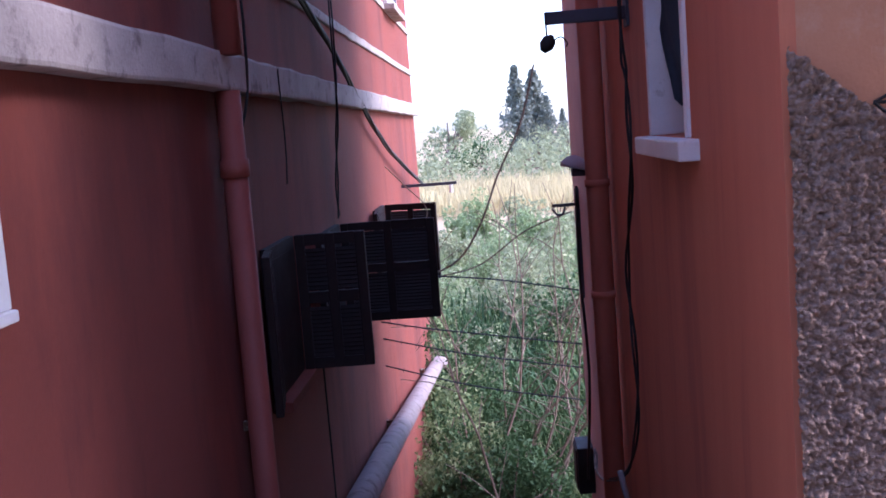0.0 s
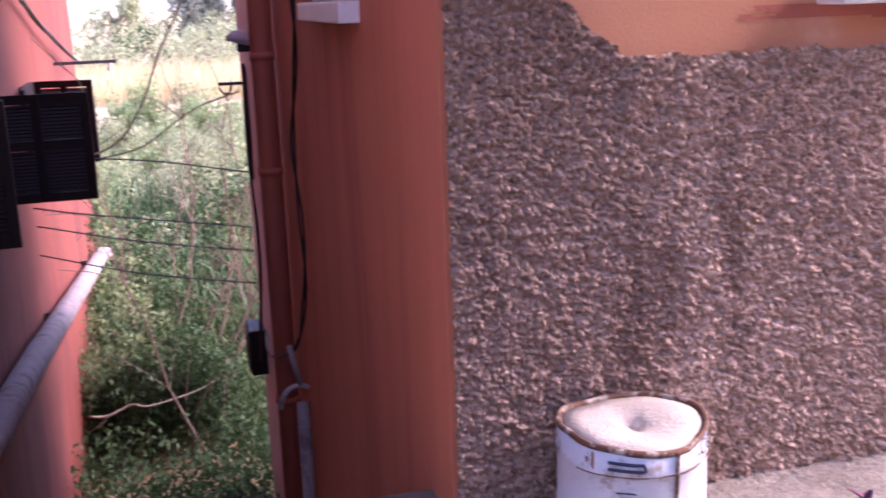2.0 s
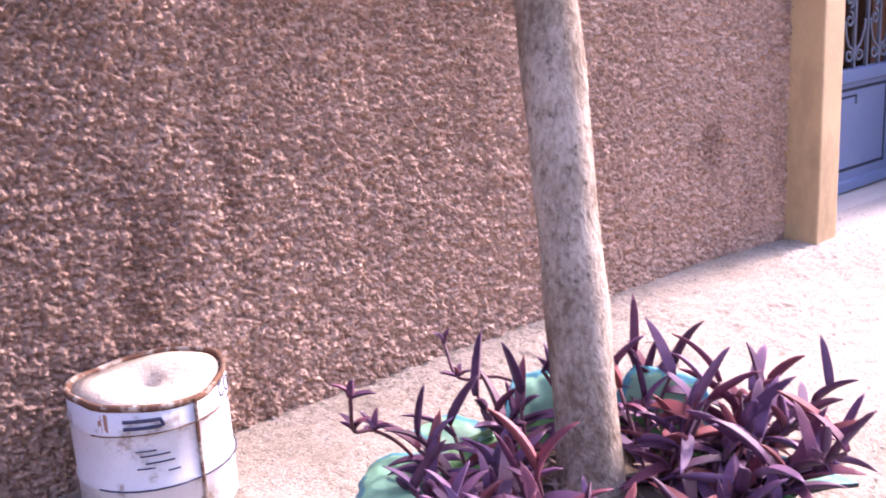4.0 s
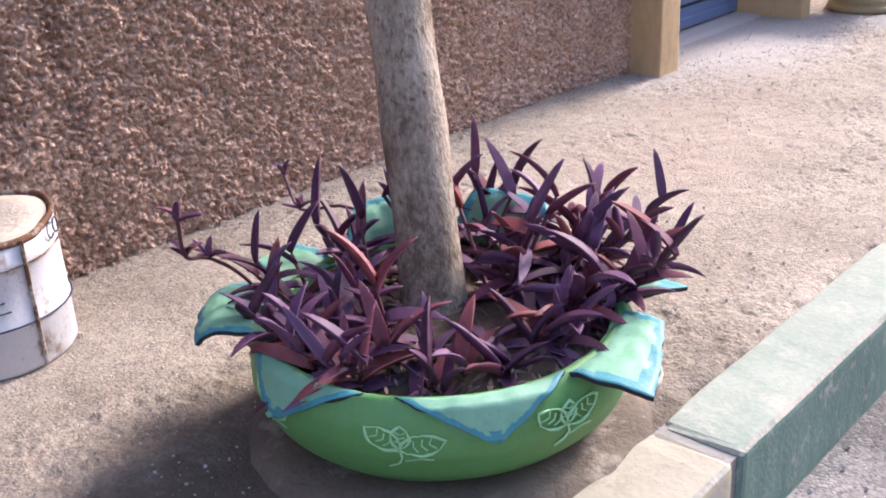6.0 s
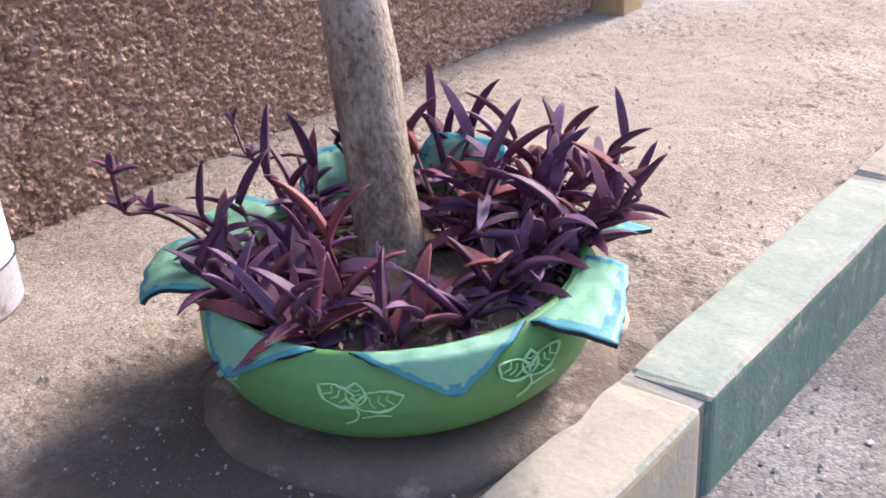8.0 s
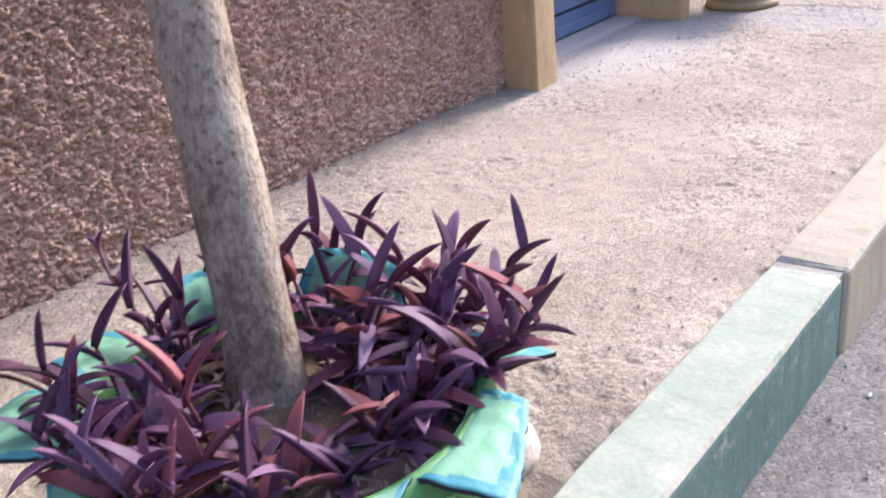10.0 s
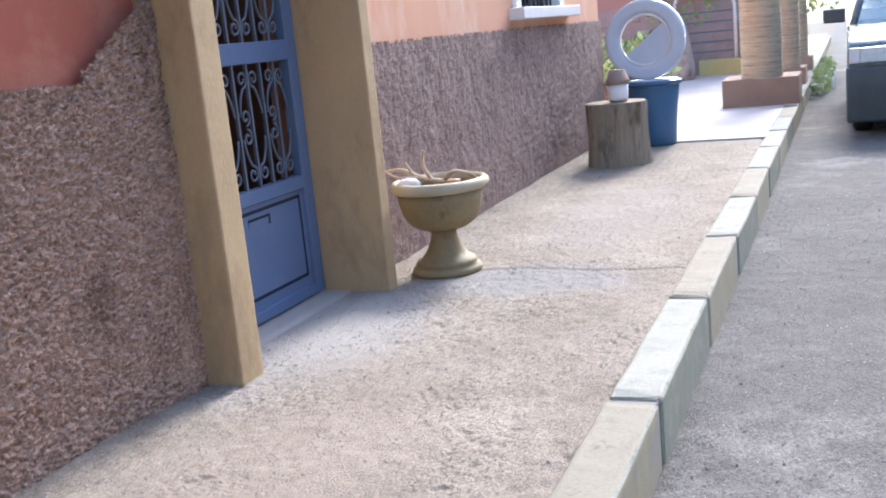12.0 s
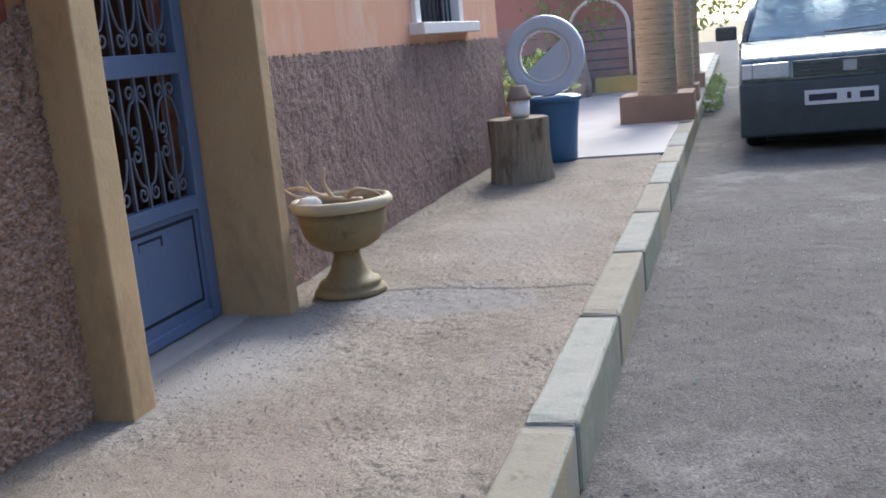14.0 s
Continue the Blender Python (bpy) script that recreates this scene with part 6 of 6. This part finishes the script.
part("plinth", box(-0.12, 0.25, -0.62, 0.10, 0.0, 0.25, 0.01), M["yellow"], gate, "yellow painted plinth")
figure = thing("pale_boulder", (18.2, 4.05, 0), "tall pale boulder standing beside the arch", "boulder")
part("boulder", lathe([(0.22, 0.0), (0.24, 0.2), (0.19, 0.5), (0.13, 0.8), (0.06, 0.95)], 24, 0.06, 8), M["white_ledge"], figure, smooth=True)


def potted(x, y, z, h, r0, n, label, seed, mat="leaf_green", pot_r=0.16, pot_h=0.28):
    pl = thing("potted_plant", (x, y, z), label, "plant", "potted plants by the wall")
    q = np.random.RandomState(seed)
    part("flower_pot", lathe([(pot_r * 0.75, 0), (pot_r, pot_h), (pot_r * 1.06, pot_h), (pot_r * 1.06, pot_h + 0.03), (pot_r * 0.9, pot_h + 0.03), (pot_r * 0.85, pot_h - 0.02)], 24), M["clay"], pl, smooth=True)
    bm = bmesh.new()
    C, R = [], []
    for k in range(8):
        e = Vector((q.normal() * r0 * 0.6, q.normal() * r0 * 0.6, pot_h + h * q.uniform(0.4, 1)))
        tube(bm, [(0, 0, pot_h - 0.03), e * 0.6 + Vector((0, 0, 0.05)), e], [0.008, 0.006, 0.003], 5)
        C.append(e), R.append(r0 * 0.45)
    part("stalk", bm, M["twig"], pl)
    quads_mesh("foliage", leaves(clumps(n, C, R, q), 0.12, 0.4, q, 0.3), M[mat], pl)
    return pl


potted(11.5, 3.35, 0.01, 0.52, 0.24, 240, "leafy green plant in a clay pot behind the ring", 3)
potted(12.5, 3.55, 0.01, 0.42, 0.26, 220, "leafy green plant in a clay pot by the wall", 4, "leaf_deep")
potted(11.9, 3.75, 0.01, 0.50, 0.26, 220, "pale green plant in a clay pot", 6)
far_c = [(20.5 + 2.5 * math.sin(k * 2.1), 2.9 + 1.2 * math.cos(k * 1.7), 2.0 + 0.5 * math.sin(k)) for k in range(14)]
yard = thing("garden_tree", (20.4, 3.2, 0), "light green garden tree over the end wall", "tree")
part("trunk", tube(bmesh.new(), [(0, 0, 0), (0.05, 0, 1.2), (0, 0.1, 2.2)], [0.09, 0.07, 0.03], 8), M["twig"], yard)
quads_mesh("crown", leaves(clumps(7000, [(c[0] - 20.4, c[1] - 3.2, c[2]) for c in far_c], [0.8] * 14, rs), 0.10, 0.5, rs), M["leaf_green"], yard)
weeds = thing("kerb_weeds", (17.0, 2.0, ROAD_Z), "small green weeds growing along the kerb", "weeds")
quads_mesh("foliage", leaves(clumps(500, [(-1.2 + 0.5 * k, 0.02 * (-1) ** k, 0.16) for k in range(8)], [0.22] * 8, rs, (1, 0.5, 0.8)), 0.08, 0.5, rs), M["leaf_green"], weeds)
rubble = thing("white_rubble", (16.2, 2.05, ROAD_Z), "broken white blocks lying along the kerb", "rubble")
for k in range(9):
    part("block", move(box(-0.1, 0.1, -0.07, 0.07, 0, 0.14, 0.015), Matrix.Translation((k * 0.45, 0.1 * math.sin(k * 2), 0.0)) @ Matrix.Rotation(k * 0.7, 4, 'Z')), M["pebble"], rubble)

# ---- parked car ----
car = thing("parked_car", (11.57, 0.82, ROAD_Z - 0.116), "haze-greyed dark green old hatchback parked beside the kerb", "car")
car.scale = (1.1, 1.1, 1.1)


def extruded(profile, y0, y1, bevel=0.03, segs=3):
    bm = bmesh.new()
    a = [bm.verts.new((x, y0, z)) for x, z in profile]
    b = [bm.verts.new((x, y1, z)) for x, z in profile]
    bm.faces.new(a)
    bm.faces.new(b[::-1])
    n = len(profile)
    for i in range(n):
        bm.faces.new((a[i], b[i], b[(i + 1) % n], a[(i + 1) % n]))
    bmesh.ops.recalc_face_normals(bm, faces=bm.faces)
    if bevel:
        bmesh.ops.bevel(bm, geom=bm.edges[:], offset=bevel, segments=segs, affect='EDGES', profile=0.6)
    return bm


part("body", extruded([(0.06, 0.34), (0.04, 0.66), (0.05, 0.80), (0.12, 0.845), (0.55, 0.90), (0.98, 0.94), (3.30, 0.96), (3.50, 0.90), (3.52, 0.34)], -0.79, 0.79, 0.04), M["car_paint"], car, smooth=True)
bump = part("front_bumper", extruded([(-0.01, 0.235), (-0.03, 0.50), (-0.01, 0.645), (0.10, 0.655), (0.10, 0.22)], -0.80, 0.80, 0.025), M["car_trim"], car, smooth=True)
part("underbody", box(0.25, 3.3, -0.60, 0.60, 0.17, 0.36), M["rubber"], car)
part("rear_bumper", extruded([(3.46, 0.28), (3.46, 0.6), (3.58, 0.58), (3.58, 0.30)], -0.78, 0.78, 0.02), M["car_trim"], car)
plate = part("number_plate", box(-0.040, -0.031, -0.19, 0.33, 0.455, 0.565, 0.003), M["plate"], bump, "white number plate")
for y0, y1 in ((-0.16, -0.06), (0.0, 0.03), (0.10, 0.30)):
    part("plate_bar", box(-0.0425, -0.0395, y0, y1, 0.485, 0.535), M["iron"], bump)
part("grille_panel", box(0.022, 0.05, -0.40, 0.40, 0.67, 0.79, 0.006), M["car_trim"], car)
for k in range(4):
    part("grille_slat", box(0.014, 0.03, -0.39, 0.39, 0.682 + 0.027 * k, 0.692 + 0.027 * k), M["car_paint"], car)
part("badge", box(0.008, 0.02, -0.05, 0.05, 0.69, 0.77, 0.004), M["rim"], car)
for s in (-1, 1):
    y0, y1 = sorted((s * 0.43, s * 0.70))
    hl = part("headlight", box(0.012, 0.07, y0, y1, 0.675, 0.79, 0.012), M["lamp_glass"], car, "clear rectangular headlight")
    y0, y1 = sorted((s * 0.70, s * 0.775))
    part("indicator", box(0.02, 0.10, y0, y1, 0.675, 0.79, 0.01), M["white_paint"], car)
    # wing mirror
    part("mirror", move(box(-0.05, 0.05, -0.09, 0.09, -0.06, 0.06, 0.02), Matrix.Translation((1.22, s * 0.89, 1.02))), M["car_trim"], car)
    for xw in (0.62, 2.95):
        wh = empty("wheel", (xw, s * 0.68, 0.355))
        wh.scale = (0.909, 0.909, 0.909)
        wh.parent = car
        rot = Matrix.Rotation(radians(90), 4, 'X')
        part("tyre", move(lathe([(0.19, -0.08), (0.25, -0.085), (0.275, -0.06), (0.275, 0.06), (0.25, 0.085), (0.19, 0.08)], 32, 0, 0, True), rot), M["rubber"], wh, smooth=True)
        part("rim", move(lathe([(0.19, -0.06), (0.185, 0.05), (0.08, 0.07), (0.03, 0.075)], 24), rot), M["rim"], wh, smooth=True)
# cabin: pillars, roof and glass
lo, hi = [(1.0, 0.74), (3.25, 0.72)], [(1.62, 0.60), (2.95, 0.58)]
ZB, ZT = 0.945, 1.385
part("roof", extruded([(1.58, ZT), (1.75, ZT + 0.035), (2.75, ZT + 0.04), (2.98, ZT + 0.01), (2.95, ZT - 0.02), (1.62, ZT - 0.02)], -0.61, 0.61, 0.012), M["car_paint"], car, smooth=True)
for s in (-1, 1):
    for (xa, ya), (xb, yb) in zip(lo, hi):
        part("roof_pillar", tube(bmesh.new(), [(xa, s * ya, ZB - 0.01), (xb, s * yb, ZT)], 0.032, 8), M["car_paint"], car, smooth=True)
    part("roof_pillar", tube(bmesh.new(), [(2.2, s * 0.73, ZB - 0.01), (2.25, s * 0.60, ZT)], 0.03, 8), M["car_paint"], car, smooth=True)


def pane_mesh(corners):
    bm = bmesh.new()
    bm.faces.new([bm.verts.new(c) for c in corners])
    bmesh.ops.solidify(bm, geom=bm.faces[:], thickness=0.005)
    return bm


for name, cs in (("windscreen", [(1.0, -0.72, ZB), (1.0, 0.72, ZB), (1.62, 0.58, ZT), (1.62, -0.58, ZT)]), ("rear_window", [(3.25, -0.7, ZB), (3.25, 0.7, ZB), (2.95, 0.56, ZT), (2.95, -0.56, ZT)]),
                 ("side_window", [(1.05, 0.735, ZB), (3.2, 0.72, ZB), (2.93, 0.585, ZT), (1.66, 0.60, ZT)]), ("side_window", [(1.05, -0.735, ZB), (3.2, -0.72, ZB), (2.93, -0.585, ZT), (1.66, -0.60, ZT)])):
    part(name, pane_mesh(cs), M["car_glass"], car).visible_shadow = False
part("wiper", tube(bmesh.new(), [(1.0, 0.1, 0.965), (1.02, -0.5, 0.985)], 0.008, 5), M["black"], car)
part("dashboard", box(1.05, 1.4, -0.7, 0.7, 0.90, 0.965, 0.02), M["car_trim"], car)
part("inside_mirror", box(1.60, 1.63, -0.1, 0.1, 1.28, 1.34, 0.01), M["car_trim"], car)
for s in (-1, 1):
    seat = part("seat", box(1.95, 2.08, s * 0.34 - 0.22, s * 0.34 + 0.22, 0.7, 1.10, 0.04), M["seat_cloth"], car, smooth=True)
    hr = bmesh.new()
    tube(hr, smooth_line([(2.02, s * 0.34 - 0.11, 1.08), (2.03, s * 0.34 - 0.11, 1.2), (2.03, s * 0.34 - 0.05, 1.245), (2.03, s * 0.34 + 0.05, 1.245), (2.03, s * 0.34 + 0.11, 1.2), (2.02, s * 0.34 + 0.11, 1.08)], 4), 0.028, 8)
    add_box(hr, 2.0, 2.05, s * 0.34 - 0.1, s * 0.34 + 0.1, 1.12, 1.16)
    part("headrest", hr, M["seat_cloth"], seat, smooth=True)

# ---- drawn marks on the salmon band ----
marks = thing("wall_drawing", (0, WALL_Y, 0), "black brush arrow and outline drawn on the salmon wall", "drawing")
for pts in ([(2.293, 1.188), (2.35, 1.185), (2.425, 1.172)], [(2.293, 1.188), (2.325, 1.202), (2.352, 1.219)], [(2.293, 1.188), (2.313, 1.170), (2.335, 1.151)]):
    part("arrow_stroke", tube(bmesh.new(), [(x, -0.001, z) for x, z in pts], 0.0038, 6), M["black"], marks)
for pts in ([(2.423, 1.205), (2.434, 1.255), (2.444, 1.306)], [(2.423, 1.205), (2.45, 1.208), (2.478, 1.205)]):
    part("outline_stroke", tube(bmesh.new(), [(x, -0.001, z) for x, z in pts], 0.0042, 6), M["black"], marks)


# ---- loose grit ----
def grit(name, x0, x1, y0, y1, z, n, s0, s1, mat, label, seed):
    q = np.random.RandomState(seed)
    c = np.stack([q.uniform(x0, x1, n), q.uniform(y0, y1, n), np.full(n, z)], 1)
    s = s0 + (s1 - s0) * q.rand(n) ** 3
    d = np.array([[1, 0, 0], [0, 1, 0], [-1, 0, 0], [0, -1, 0], [0, 0, 0.8], [0, 0, -0.8]], float)
    V = c[:, None] + d[None] * s[:, None, None] * q.uniform(0.6, 1.3, (n, 6, 1))
    f = np.array([[0, 1, 4], [1, 2, 4], [2, 3, 4], [3, 0, 4], [1, 0, 5], [2, 1, 5], [3, 2, 5], [0, 3, 5]])
    F = (f[None] + 6 * np.arange(n)[:, None, None]).reshape(-1, 3)
    me = bpy.data.meshes.new(name)
    me.from_pydata(V.reshape(-1, 3).tolist(), [], F.tolist())
    me.materials.append(mat)
    return tagged(new(name, me), label, "grit", kind="stuff")


grit("pavement_grit", 2.2, 7.5, 2.3, 3.62, 0.004, 9000, 0.001, 0.0045, M["smooth_screed"], "loose sandy grit scattered on the pavement", 1)
grit("road_grit", 2.5, 9.0, 0.4, 2.12, ROAD_Z + 0.003, 9000, 0.001, 0.006, M["smooth_screed"], "loose stone chips on the asphalt", 2)
grit("road_chips", 2.8, 9.0, 0.6, 2.10, ROAD_Z + 0.004, 420, 0.002, 0.008, M["pebble"], "white stone chips lying on the asphalt", 3)
grit("pavement_chips", 2.3, 9.0, 2.3, 3.60, 0.004, 240, 0.0015, 0.0045, M["stone_dark"], "dark small stones lying on the pavement", 4)
